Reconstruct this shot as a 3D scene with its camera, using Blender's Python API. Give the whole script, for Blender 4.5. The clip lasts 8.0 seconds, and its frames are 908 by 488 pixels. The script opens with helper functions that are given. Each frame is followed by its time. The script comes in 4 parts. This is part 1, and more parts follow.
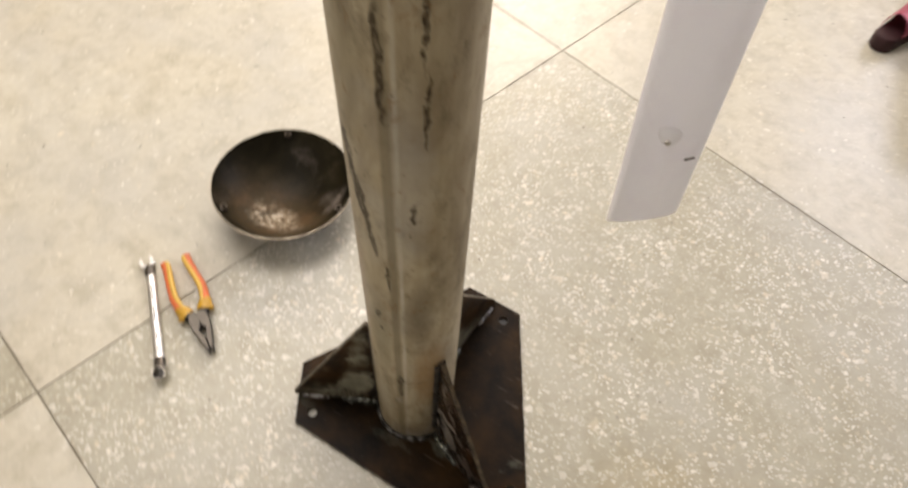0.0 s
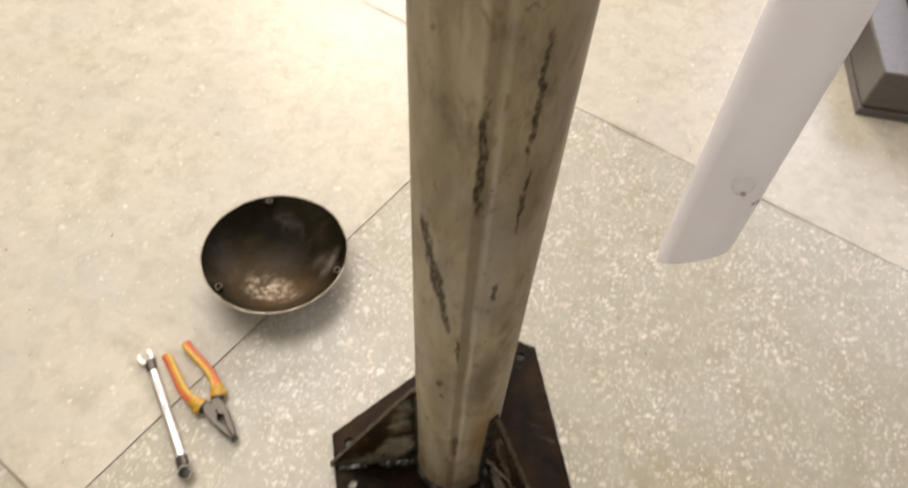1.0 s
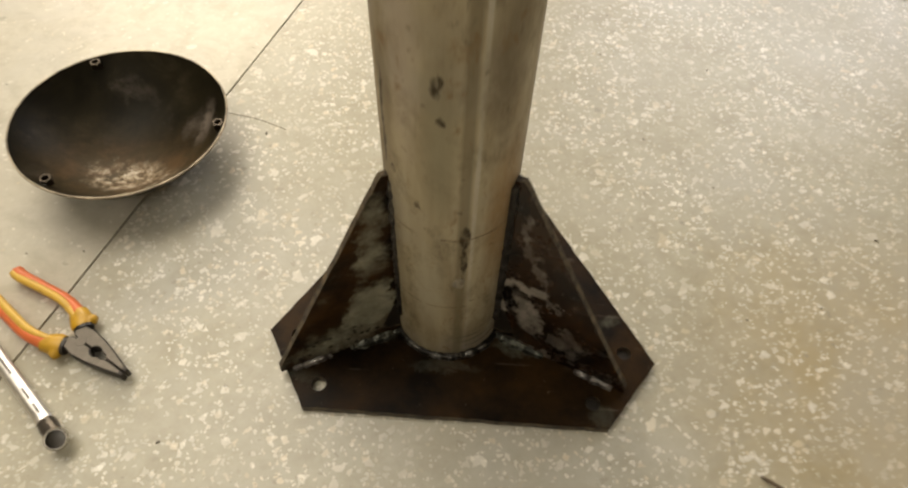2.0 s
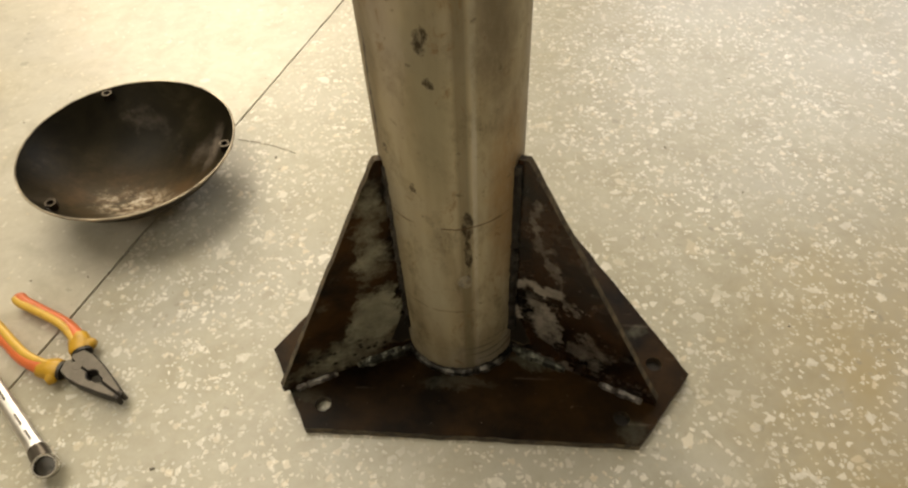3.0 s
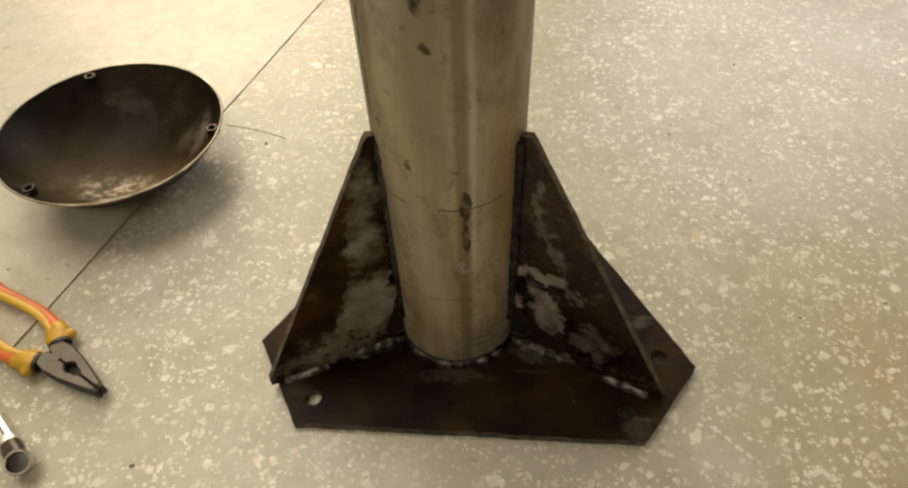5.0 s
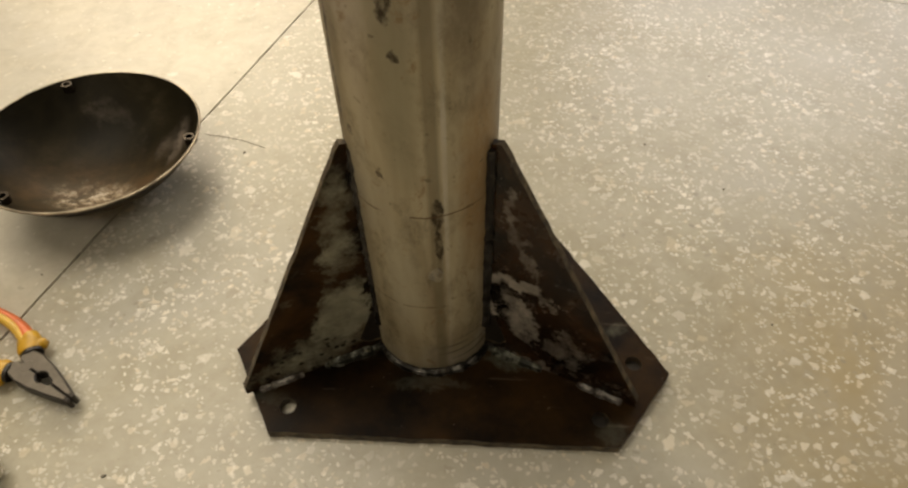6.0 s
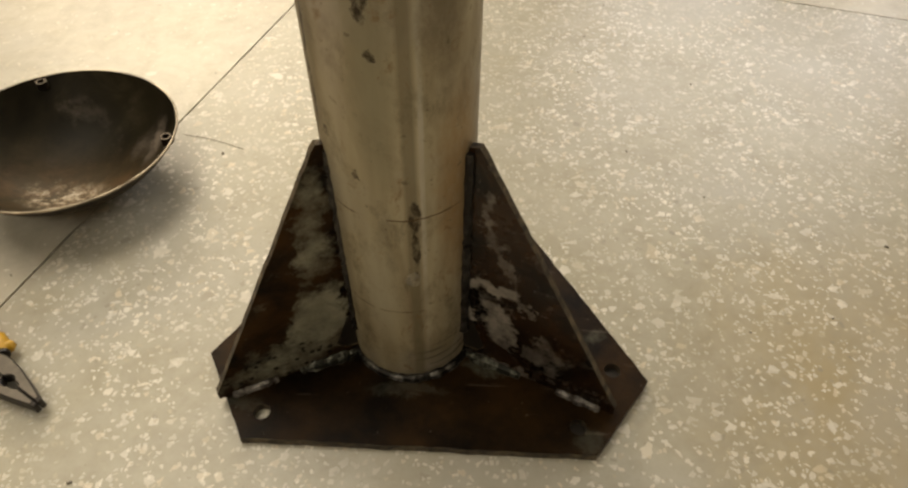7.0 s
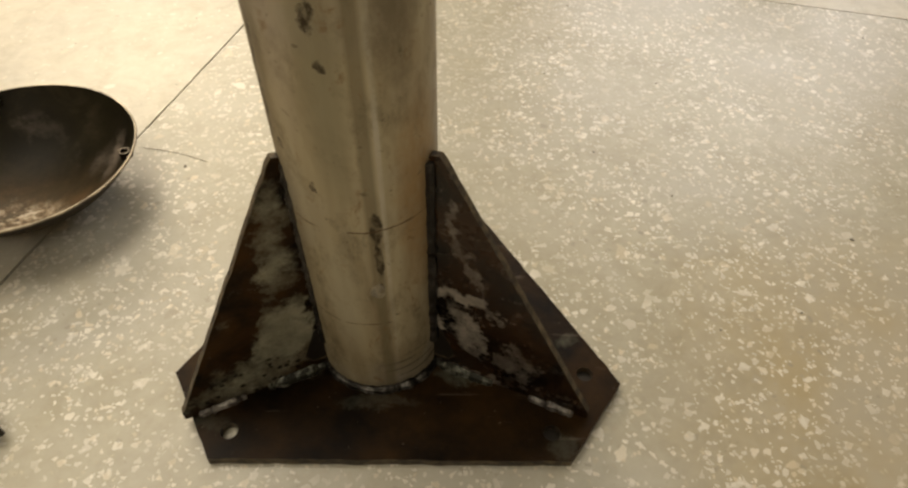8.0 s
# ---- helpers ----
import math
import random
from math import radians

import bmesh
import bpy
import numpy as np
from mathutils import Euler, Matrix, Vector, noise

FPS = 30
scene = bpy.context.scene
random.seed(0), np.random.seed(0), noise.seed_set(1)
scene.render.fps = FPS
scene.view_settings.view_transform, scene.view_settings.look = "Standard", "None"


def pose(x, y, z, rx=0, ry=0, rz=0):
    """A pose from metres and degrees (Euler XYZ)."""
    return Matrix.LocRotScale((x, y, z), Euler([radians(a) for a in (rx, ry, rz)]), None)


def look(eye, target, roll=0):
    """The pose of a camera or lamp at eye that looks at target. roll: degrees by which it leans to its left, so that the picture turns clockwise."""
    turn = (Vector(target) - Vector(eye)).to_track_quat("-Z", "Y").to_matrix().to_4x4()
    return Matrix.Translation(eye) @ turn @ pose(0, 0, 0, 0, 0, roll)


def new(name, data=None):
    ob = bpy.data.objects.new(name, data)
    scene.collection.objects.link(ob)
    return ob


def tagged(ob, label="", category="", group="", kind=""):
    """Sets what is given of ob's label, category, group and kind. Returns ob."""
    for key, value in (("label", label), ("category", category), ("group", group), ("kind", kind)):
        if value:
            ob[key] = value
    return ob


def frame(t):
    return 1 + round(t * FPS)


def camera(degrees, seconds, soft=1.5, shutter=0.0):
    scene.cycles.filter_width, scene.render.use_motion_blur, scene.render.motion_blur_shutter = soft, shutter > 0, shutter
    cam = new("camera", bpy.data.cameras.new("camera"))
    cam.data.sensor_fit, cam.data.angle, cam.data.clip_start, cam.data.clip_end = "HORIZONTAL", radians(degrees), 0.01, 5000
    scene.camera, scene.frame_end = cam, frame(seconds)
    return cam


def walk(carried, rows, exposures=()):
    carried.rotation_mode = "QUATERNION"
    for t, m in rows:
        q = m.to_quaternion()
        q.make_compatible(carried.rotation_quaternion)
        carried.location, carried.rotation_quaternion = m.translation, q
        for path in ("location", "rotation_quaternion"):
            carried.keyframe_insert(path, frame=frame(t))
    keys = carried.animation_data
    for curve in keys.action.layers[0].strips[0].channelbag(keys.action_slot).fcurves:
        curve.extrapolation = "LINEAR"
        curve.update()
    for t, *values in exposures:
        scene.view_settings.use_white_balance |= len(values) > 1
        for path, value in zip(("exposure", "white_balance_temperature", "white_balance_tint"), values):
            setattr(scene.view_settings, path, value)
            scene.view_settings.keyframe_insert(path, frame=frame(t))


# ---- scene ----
# ---- the camera's way ----
cam = camera(68.36, 8.0, soft=2.3, shutter=0.5)
PATH = [
    (0.0, pose(0.2190, -0.3290, 1.0338, 34.474, -2.521, 31.384)),
    (0.2, pose(0.1842, -0.3507, 1.0401, 36.368, -1.852, 27.204)),
    (0.5, pose(0.1420, -0.3668, 1.0357, 36.087, -3.800, 22.878)),
    (0.8, pose(0.1036, -0.3424, 1.0528, 36.904, -2.485, 19.680)),
    (1.0, pose(0.0895, -0.3475, 1.0612, 36.222, -2.236, 20.995)),
    (1.1, pose(0.0885, -0.3569, 1.0536, 33.944, -2.407, 20.748)),
    (1.2, pose(0.0850, -0.3649, 1.0333, 31.987, -2.304, 18.554)),
    (1.3, pose(0.0801, -0.3649, 1.0114, 30.142, -0.968, 14.434)),
    (1.5, pose(0.0536, -0.3603, 0.9075, 28.805, -1.570, 7.768)),
    (1.6, pose(0.0314, -0.3360, 0.8558, 26.647, -1.147, 5.502)),
    (1.7, pose(0.0142, -0.3471, 0.7905, 29.330, -1.900, 4.560)),
    (2.8, pose(0.0353, -0.3956, 0.5922, 39.813, 1.838, 3.968)),
    (3.0, pose(0.0426, -0.3952, 0.6010, 40.685, 2.168, 4.199)),
    (3.5, pose(0.0394, -0.3915, 0.5957, 39.855, 3.387, 4.200)),
    (4.0, pose(0.0302, -0.3897, 0.5943, 40.198, 3.680, 4.363)),
    (4.5, pose(0.0238, -0.3846, 0.5745, 39.755, 4.029, 4.475)),
    (4.7, pose(0.0296, -0.3844, 0.5701, 40.226, 1.936, 4.122)),
    (5.8, pose(0.0493, -0.3867, 0.5700, 41.007, 1.650, 3.777)),
    (6.0, pose(0.0500, -0.3880, 0.5702, 41.510, 0.933, 3.261)),
    (6.5, pose(0.0501, -0.3827, 0.5602, 41.327, -0.368, 3.730)),
    (7.0, pose(0.0549, -0.3846, 0.5644, 42.026, -0.486, 2.845)),
    (7.5, pose(0.0551, -0.3810, 0.5643, 42.516, -1.164, 1.791)),
    (8.0, pose(0.0659, -0.3749, 0.5627, 42.189, -0.532, 0.214)),
]
walk(cam, PATH, exposures=[(0.0, 0.33, 6000, 18), (1.1, 0.29, 6050, 18), (1.5, 0.22, 6300, 16), (1.7, 0.14, 6350, 14), (2.8, 0.14, 6800, 10), (4.7, 0.08, 6800, 10), (5.8, -0.10, 6850, 12), (8.0, -0.02, 6850, 12)])

# ---- light: unseen area lamps, added to light a closed room ----
world = bpy.data.worlds.new("room_air")
world.use_nodes = True
world.node_tree.nodes["Background"].inputs["Color"].default_value = (0.9, 0.85, 0.75, 1)
world.node_tree.nodes["Background"].inputs["Strength"].default_value = 0.02
scene.world = world

CEILING = 2.75


# where each added lamp is placed, where it faces, its size, watts and colour
LAMPS = [
    ((-1.05, 0.75, 2.62), (-0.85, 0.6, 0.0), 2.2, 1.3, 53, (1.0, 0.92, 0.77)),
    ((-1.75, 3.50, 2.05), (-0.9, 1.0, 0.2), 2.0, 0.9, 78, (1.0, 0.87, 0.66)),
    ((1.75, 3.50, 1.95), (0.8, 0.8, 0.0), 2.2, 1.1, 50, (0.95, 0.95, 0.98)),
    # fill from the south, added to brighten the post's front
    ((-0.3, -1.9, 2.66), (0.1, 0.0, 0.4), 1.6, 0.8, 22, (1.0, 0.94, 0.80)),
]


def unseen_lamp(eye, target, sx, sy, watts, colour):
    data = bpy.data.lights.new("unseen_light", "AREA")
    data.shape, data.size, data.size_y = "RECTANGLE", sx, sy
    data.energy, data.color = watts, colour
    ob = new("unseen_light", data)
    ob.matrix_world = look(eye, target)
    return ob


for lamp in LAMPS:
    unseen_lamp(*lamp)


# ---- materials ----
class Nodes:
    """A small writer of node trees."""

    def __init__(self, name):
        self.mat = bpy.data.materials.new(name)
        self.mat.use_nodes = True
        self.tree = self.mat.node_tree
        self.bsdf = self.tree.nodes["Principled BSDF"]

    def add(self, kind, **kw):
        n = self.tree.nodes.new(kind)
        for k, v in kw.items():
            if k in n.inputs:
                self.put(n, k, v)
        return n

    def put(self, n, k, v):
        if isinstance(v, bpy.types.NodeSocket):
            self.tree.links.new(v, n.inputs[k])
        else:
            n.inputs[k].default_value = v

    def coords(self, scale=(1, 1, 1), random_shift=False):
        tc = self.add("ShaderNodeTexCoord")
        mp = self.add("ShaderNodeMapping", Vector=tc.outputs["Object"], Scale=scale)
        if random_shift:
            info = self.add("ShaderNodeObjectInfo")
            mul = self.math("MULTIPLY", info.outputs["Random"], 37.0)
            comb = self.add("ShaderNodeCombineXYZ", X=mul, Y=mul)
            self.put(mp, "Location", comb.outputs[0])
        return mp.outputs[0]

    def world(self):
        return self.add("ShaderNodeNewGeometry").outputs["Position"]

    def noise(self, vec, scale, detail=4.0, rough=0.55, distort=0.0):
        return self.add("ShaderNodeTexNoise", Vector=vec, Scale=scale, Detail=detail, Roughness=rough, Distortion=distort).outputs["Fac"]

    def ramp(self, fac, *stops):
        n = self.add("ShaderNodeValToRGB", Fac=fac)
        els = n.color_ramp.elements
        for i, (p, c) in enumerate(stops):
            e = els[i] if i < 2 else els.new(p)
            e.position = p
            e.color = (*c, 1) if isinstance(c, tuple) else (c, c, c, 1)
        return n.outputs[0]

    def math(self, op, a, b=0.0, c=0.0, clamp=False):
        n = self.tree.nodes.new("ShaderNodeMath")
        n.operation, n.use_clamp = op, clamp
        for i, v in enumerate((a, b, c)):
            self.put(n, i, v)
        return n.outputs[0]

    def mix(self, fac, a, b, how="MIX"):
        n = self.tree.nodes.new("ShaderNodeMix")
        n.data_type, n.blend_type = "RGBA", how
        for i, v in ((0, fac), (6, a), (7, b)):
            if isinstance(v, tuple) and len(v) == 3:
                v = (*v, 1)
            self.put(n, i, v)
        return n.outputs[2]

    def bump(self, height, strength=0.3, distance=0.001, normal=None):
        n = self.add("ShaderNodeBump", Height=height, Strength=strength, Distance=distance)
        if normal is not None:
            self.put(n, "Normal", normal)
        return n.outputs[0]

    def done(self, colour, rough, metal=0.0, normal=None, **more):
        self.put(self.bsdf, "Base Color", (*colour, 1) if isinstance(colour, tuple) else colour)
        self.put(self.bsdf, "Roughness", rough)
        self.put(self.bsdf, "Metallic", metal)
        if normal is not None:
            self.put(self.bsdf, "Normal", normal)
        for k, v in more.items():
            self.put(self.bsdf, k.replace("_", " "), v)
        return self.mat


def chips(n, vec, scale, thin, keep, seed):
    """Mask of angular marble chips: cells of a Voronoi pattern, of which a share is kept, each shrunk off its borders."""
    shifted = n.add("ShaderNodeMapping", Vector=vec, Location=(seed, seed * 1.7, 0.0), Rotation=(0.0, 0.0, seed)).outputs[0]
    warp = n.add("ShaderNodeTexNoise", Vector=shifted, Scale=scale * 2.0, Detail=3.0, Roughness=0.65).outputs["Color"]
    vec2 = n.mix(0.50 / scale, shifted, warp, "ADD")
    cell = n.add("ShaderNodeTexVoronoi", Vector=vec2, Scale=scale)
    cell.feature, cell.voronoi_dimensions = "F1", "2D"
    edge = n.add("ShaderNodeTexVoronoi", Vector=vec2, Scale=scale)
    edge.feature, edge.voronoi_dimensions = "DISTANCE_TO_EDGE", "2D"
    pick = n.add("ShaderNodeSeparateColor", Color=cell.outputs["Color"])
    kept = n.math("LESS_THAN", pick.outputs[0], keep)
    border = n.math("MULTIPLY_ADD", pick.outputs[1], thin, 0.05)
    inside = n.math("DIVIDE", n.math("SUBTRACT", edge.outputs["Distance"], border), 0.05, clamp=True)
    return n.math("MULTIPLY", kept, inside), pick.outputs[2]


def terrazzo(name, ground, tint, share):
    """Polished cast terrazzo: cement ground with marble chips of several sizes, stains and fine scratches."""
    n = Nodes(name)
    vec = n.world()
    cloud = n.noise(vec, 2.2, 5.0, 0.6)
    fine = n.noise(vec, 60.0, 6.0, 0.7)
    base = n.mix(n.ramp(cloud, (0.35, 0.0), (0.7, 1.0)), ground, tint)
    base = n.mix(n.math("MULTIPLY", n.ramp(fine, (0.35, 1.0), (0.65, 0.0)), 0.35), base, (ground[0] * 0.72, ground[1] * 0.70, ground[2] * 0.62))
    stain = n.ramp(n.noise(vec, 5.5, 6.0, 0.65, 0.6), (0.52, 0.0), (0.72, 1.0))
    base = n.mix(n.math("MULTIPLY", stain, 0.22), base, (0.30, 0.25, 0.15))
    gloss_marks = fine
    # old oil stain beside the post
    spot = n.add("ShaderNodeMapping", Vector=vec, Location=(-0.53, 0.10, 0.0)).outputs[0]
    spot = n.add("ShaderNodeVectorMath", Vector=spot)
    spot.operation = "LENGTH"
    oil = n.math("DIVIDE", n.math("SUBTRACT", 0.42, n.math("ADD", spot.outputs["Value"], n.math("MULTIPLY", n.noise(vec, 6.0, 5.0, 0.7), 0.22))), 0.18, clamp=True)
    base = n.mix(n.math("MULTIPLY", oil, 0.72), base, (0.35, 0.27, 0.125))
    dirt = n.ramp(n.noise(vec, 19.0, 7.0, 0.72, 0.4), (0.46, 0.0), (0.66, 1.0))
    base = n.mix(n.math("MULTIPLY", dirt, 0.42), base, (0.255, 0.225, 0.15))
    grey = n.ramp(n.noise(vec, 3.1, 5.0, 0.65, 0.5), (0.42, 0.0), (0.66, 1.0))
    base = n.mix(n.math("MULTIPLY", grey, 0.45), base, (0.43, 0.42, 0.385))
    show = n.ramp(n.noise(vec, 8.0, 5.0, 0.65), (0.38, 0.3), (0.58, 1.0))
    for scale, thin, keep, seed in ((60.0, 0.26, share * 0.022, 5.3), (90.0, 0.24, share * 0.08, 0.3), (135.0, 0.22, share * 0.18, 3.1), (230.0, 0.20, share * 0.26, 7.7)):
        mask, tone = chips(n, vec, scale, thin, keep, seed)
        chip = n.ramp(tone, (0.0, (0.58, 0.56, 0.50)), (0.55, (0.76, 0.73, 0.65)), (0.85, (0.60, 0.52, 0.38)), (1.0, (0.24, 0.225, 0.18)))
        base = n.mix(n.math("MULTIPLY", n.math("MULTIPLY", mask, show), 0.70), base, chip)
    specks = n.ramp(n.noise(vec, 210.0, 2.0, 0.5), (0.70, 0.0), (0.74, 1.0))
    base = n.mix(n.math("MULTIPLY", specks, 0.35 * share), base, (0.16, 0.14, 0.10))
    # grime worked into the slab's edges, in patches
    own = n.add("ShaderNodeSeparateXYZ", Vector=n.add("ShaderNodeTexCoord").outputs["Object"])
    rim = n.math("MAXIMUM", n.math("ABSOLUTE", own.outputs[0]), n.math("SUBTRACT", n.math("ABSOLUTE", own.outputs[1]), 0.007))
    rim = n.math("DIVIDE", n.math("SUBTRACT", n.math("ADD", rim, n.math("MULTIPLY", n.noise(vec, 24.0, 6.0, 0.75), 0.03)), 0.6225), 0.014, clamp=True)
    patchy = n.ramp(n.noise(vec, 3.3, 4.0, 0.6), (0.46, 0.0), (0.62, 0.55))
    base = n.mix(n.math("MULTIPLY", rim, patchy), base, (0.20, 0.17, 0.12))
    rough = n.math("MULTIPLY_ADD", n.noise(vec, 9.0, 6.0, 0.7), 0.22, 0.27)
    return n.done(base, rough, 0.0, n.bump(gloss_marks, 0.05, 0.0006), IOR=1.5)


M_TERRAZZO = terrazzo("chipped_terrazzo", (0.37, 0.345, 0.262), (0.43, 0.41, 0.335), 1.0)
M_TERRAZZO_PALE = terrazzo("pale_terrazzo", (0.52, 0.48, 0.385), (0.56, 0.53, 0.44), 0.14)


def grout():
    n = Nodes("joint_cement")
    vec = n.world()
    c = n.ramp(n.noise(vec, 45.0, 6.0, 0.7), (0.3, (0.14, 0.12, 0.085)), (0.7, (0.30, 0.26, 0.20)))
    return n.done(c, 0.9, 0.0, n.bump(n.noise(vec, 120.0), 0.5, 0.002))


M_GROUT = grout()


def plaster(name, colour):
    n = Nodes(name)
    vec = n.world()
    c = n.mix(n.ramp(n.noise(vec, 1.5, 6.0, 0.6), (0.3, 0.0), (0.7, 1.0)), colour, tuple(v * 0.88 for v in colour))
    return n.done(c, 0.85, 0.0, n.bump(n.noise(vec, 70.0, 5.0), 0.15, 0.002))


M_WALL = plaster("wall_plaster", (0.46, 0.43, 0.37))
M_CEILING = plaster("ceiling_plaster", (0.75, 0.73, 0.68))


def polar(n):
    """Angle in degrees and height round a thing's own z axis."""
    tc = n.add("ShaderNodeTexCoord").outputs["Object"]
    sep = n.add("ShaderNodeSeparateXYZ", Vector=tc)
    ang = n.math("MULTIPLY", n.math("ARCTAN2", sep.outputs[1], sep.outputs[0]), 180 / math.pi)
    return tc, ang, sep.outputs[2]


def pipe_steel():
    """Bare drawn steel pipe: dull grey-brown mill finish, weld seam down one side, oil runs and burnt marks."""
    n = Nodes("bare_pipe_steel")
    tc, ang, z = polar(n)
    streak = n.noise(n.add("ShaderNodeMapping", Vector=tc, Scale=(26.0, 26.0, 1.6)).outputs[0], 1.0, 6.0, 0.6)
    blotch = n.noise(n.add("ShaderNodeMapping", Vector=tc, Scale=(14.0, 14.0, 5.0)).outputs[0], 1.0, 5.0, 0.6, 0.4)
    fine = n.noise(n.add("ShaderNodeMapping", Vector=tc, Scale=(300.0, 300.0, 60.0)).outputs[0], 1.0, 3.0)
    c = n.ramp(streak, (0.25, (0.27, 0.22, 0.138)), (0.5, (0.40, 0.34, 0.225)), (0.78, (0.55, 0.485, 0.35)))
    c = n.mix(n.ramp(blotch, (0.44, 0.0), (0.62, 0.75)), c, (0.185, 0.14, 0.08))
    smut = n.noise(n.add("ShaderNodeMapping", Vector=tc, Scale=(42.0, 42.0, 20.0)).outputs[0], 1.0, 6.0, 0.76, 0.15)
    c = n.mix(n.ramp(smut, (0.52, 0.0), (0.68, 0.55)), c, (0.10, 0.08, 0.045))
    c = n.mix(n.ramp(n.noise(tc, 9.0, 4.0), (0.5, 0.0), (0.72, 0.5)), c, (0.36, 0.345, 0.31))
    wob = n.math("MULTIPLY", n.math("SUBTRACT", n.noise(tc, 40.0, 6.0, 0.72), 0.5), 17.0)
    wobz = n.math("MULTIPLY", n.math("SUBTRACT", n.noise(tc, 55.0, 6.0, 0.72), 0.5), 0.04)

    broken = n.ramp(n.noise(n.add("ShaderNodeMapping", Vector=tc, Scale=(210.0, 210.0, 105.0)).outputs[0], 1.0, 6.0, 0.78), (0.38, 0.2), (0.54, 1.0))

    def blob(a0, z0, da, dz, sharp=2.5, lean=0.0):
        aa = n.math("SUBTRACT", n.math("ADD", ang, wob), a0)
        zz = n.math("SUBTRACT", n.math("ADD", z, wobz), z0)
        aa = n.math("SUBTRACT", aa, n.math("MULTIPLY", zz, lean))
        d = n.math("ADD", n.math("POWER", n.math("DIVIDE", aa, da), 2.0), n.math("POWER", n.math("DIVIDE", zz, dz), 2.0))
        return n.math("MULTIPLY", n.math("MULTIPLY", n.math("SUBTRACT", 1.0, d), sharp, clamp=True), broken)

    broken2 = n.ramp(n.noise(n.add("ShaderNodeMapping", Vector=tc, Scale=(40.0, 40.0, 9.0)).outputs[0], 1.0, 5.0, 0.7), (0.38, 0.15), (0.6, 1.0))
    def area(a0, z0, da, dz):
        d = n.math("ADD", n.math("POWER", n.math("DIVIDE", n.math("SUBTRACT", n.math("ADD", ang, wob), a0), da), 2.0), n.math("POWER", n.math("DIVIDE", n.math("SUBTRACT", n.math("ADD", z, wobz), z0), dz), 2.0))
        return n.math("SUBTRACT", 1.0, d, clamp=True)

    for a0, z0, da, dz, power, tone in ((-38, 0.24, 26, 0.13, 0.5, (0.33, 0.225, 0.11)), (-52, 0.40, 20, 0.07, 0.7, (0.17, 0.14, 0.09)), (-98, 0.33, 16, 0.10, 0.45, (0.24, 0.225, 0.15)),
                                        (-125, 0.42, 16, 0.14, 0.5, (0.42, 0.35, 0.28)), (-108, 0.14, 20, 0.08, 0.45, (0.42, 0.39, 0.30)), (-60, 0.62, 24, 0.12, 0.4, (0.40, 0.38, 0.34)), (-112, 0.75, 22, 0.10, 0.45, (0.22, 0.19, 0.12))):
        c = n.mix(n.math("MULTIPLY", area(a0, z0, da, dz), power), c, tone)
    # the seam: a pale line with its highlight painted in, a darker band beside it
    seam = n.math("DIVIDE", n.math("SUBTRACT", 2.6, n.math("ABSOLUTE", n.math("ADD", ang, 69.5))), 1.5, clamp=True)
    seam = n.math("MULTIPLY", seam, n.ramp(streak, (0.3, 0.35), (0.6, 1.0)))
    band = n.math("DIVIDE", n.math("SUBTRACT", 6.0, n.math("ABSOLUTE", n.math("ADD", ang, 78.0))), 3.0, clamp=True)
    c = n.mix(n.math("MULTIPLY", band, 0.6), c, (0.15, 0.12, 0.065))
    c = n.mix(n.math("MULTIPLY", n.math("MULTIPLY", seam, broken2), n.math("MULTIPLY", n.math("MULTIPLY_ADD", n.math("LESS_THAN", z, 0.46), 0.35, 0.4), n.math("MULTIPLY_ADD", n.math("DIVIDE", n.math("SUBTRACT", z, 0.11), 0.05, clamp=True), 0.85, 0.15))), c, (0.56, 0.53, 0.45))
    # oil runs, scorch marks and, at -79, the seam's painted shadow: angle, height, half widths, lean
    for a0, z0, da, dz, lean in ((-119, 0.632, 6.5, 0.030, -207), (-109, 0.584, 8, 0.036, -207), (-99, 0.535, 4, 0.038, -150), (-48, 0.79, 3, 0.06, 10),
                                 (-46, 0.70, 2, 0.04, 10), (-57, 0.585, 3, 0.014, 0), (-79, 0.74, 3.5, 0.06, 0), (-76, 0.225, 5, 0.015, 0),
                                 (-76.5, 0.19, 3.2, 0.026, 0), (-98, 0.385, 5, 0.010, 0), (-98, 0.355, 4, 0.006, 0), (-150, 0.33, 3, 0.05, 0),
                                 (-30, 0.16, 1.2, 0.045, 0), (-84, 0.47, 2, 0.03, 0)):
        c = n.mix(n.math("MULTIPLY", blob(a0, z0, da, dz, 2.0, lean), 0.95), c, (0.030, 0.018, 0.007))
    for a0, z0 in ((-84, 0.153), (-76, 0.158), (-24, 0.165), (-115, 0.26), (-140, 0.285)):
        c = n.mix(blob(a0, z0, 2.6, 0.0045, 3.0), c, (0.05, 0.03, 0.015))
    c = n.mix(n.math("MULTIPLY", blob(-80, 0.155, 8, 0.008), 0.5), c, (0.45, 0.42, 0.35))
    c = n.mix(n.math("MULTIPLY", blob(-36, 0.235, 26, 0.10, 1.2), 0.65), c, (0.34, 0.215, 0.095))
    c = n.mix(n.math("MULTIPLY", blob(-55, 0.37, 20, 0.05, 1.2), 0.5), c, (0.17, 0.13, 0.08))
    # turned scratches round the foot and a scribed ring
    ring = n.noise(n.add("ShaderNodeMapping", Vector=tc, Scale=(9.0, 9.0, 330.0)).outputs[0], 1.0, 3.0)
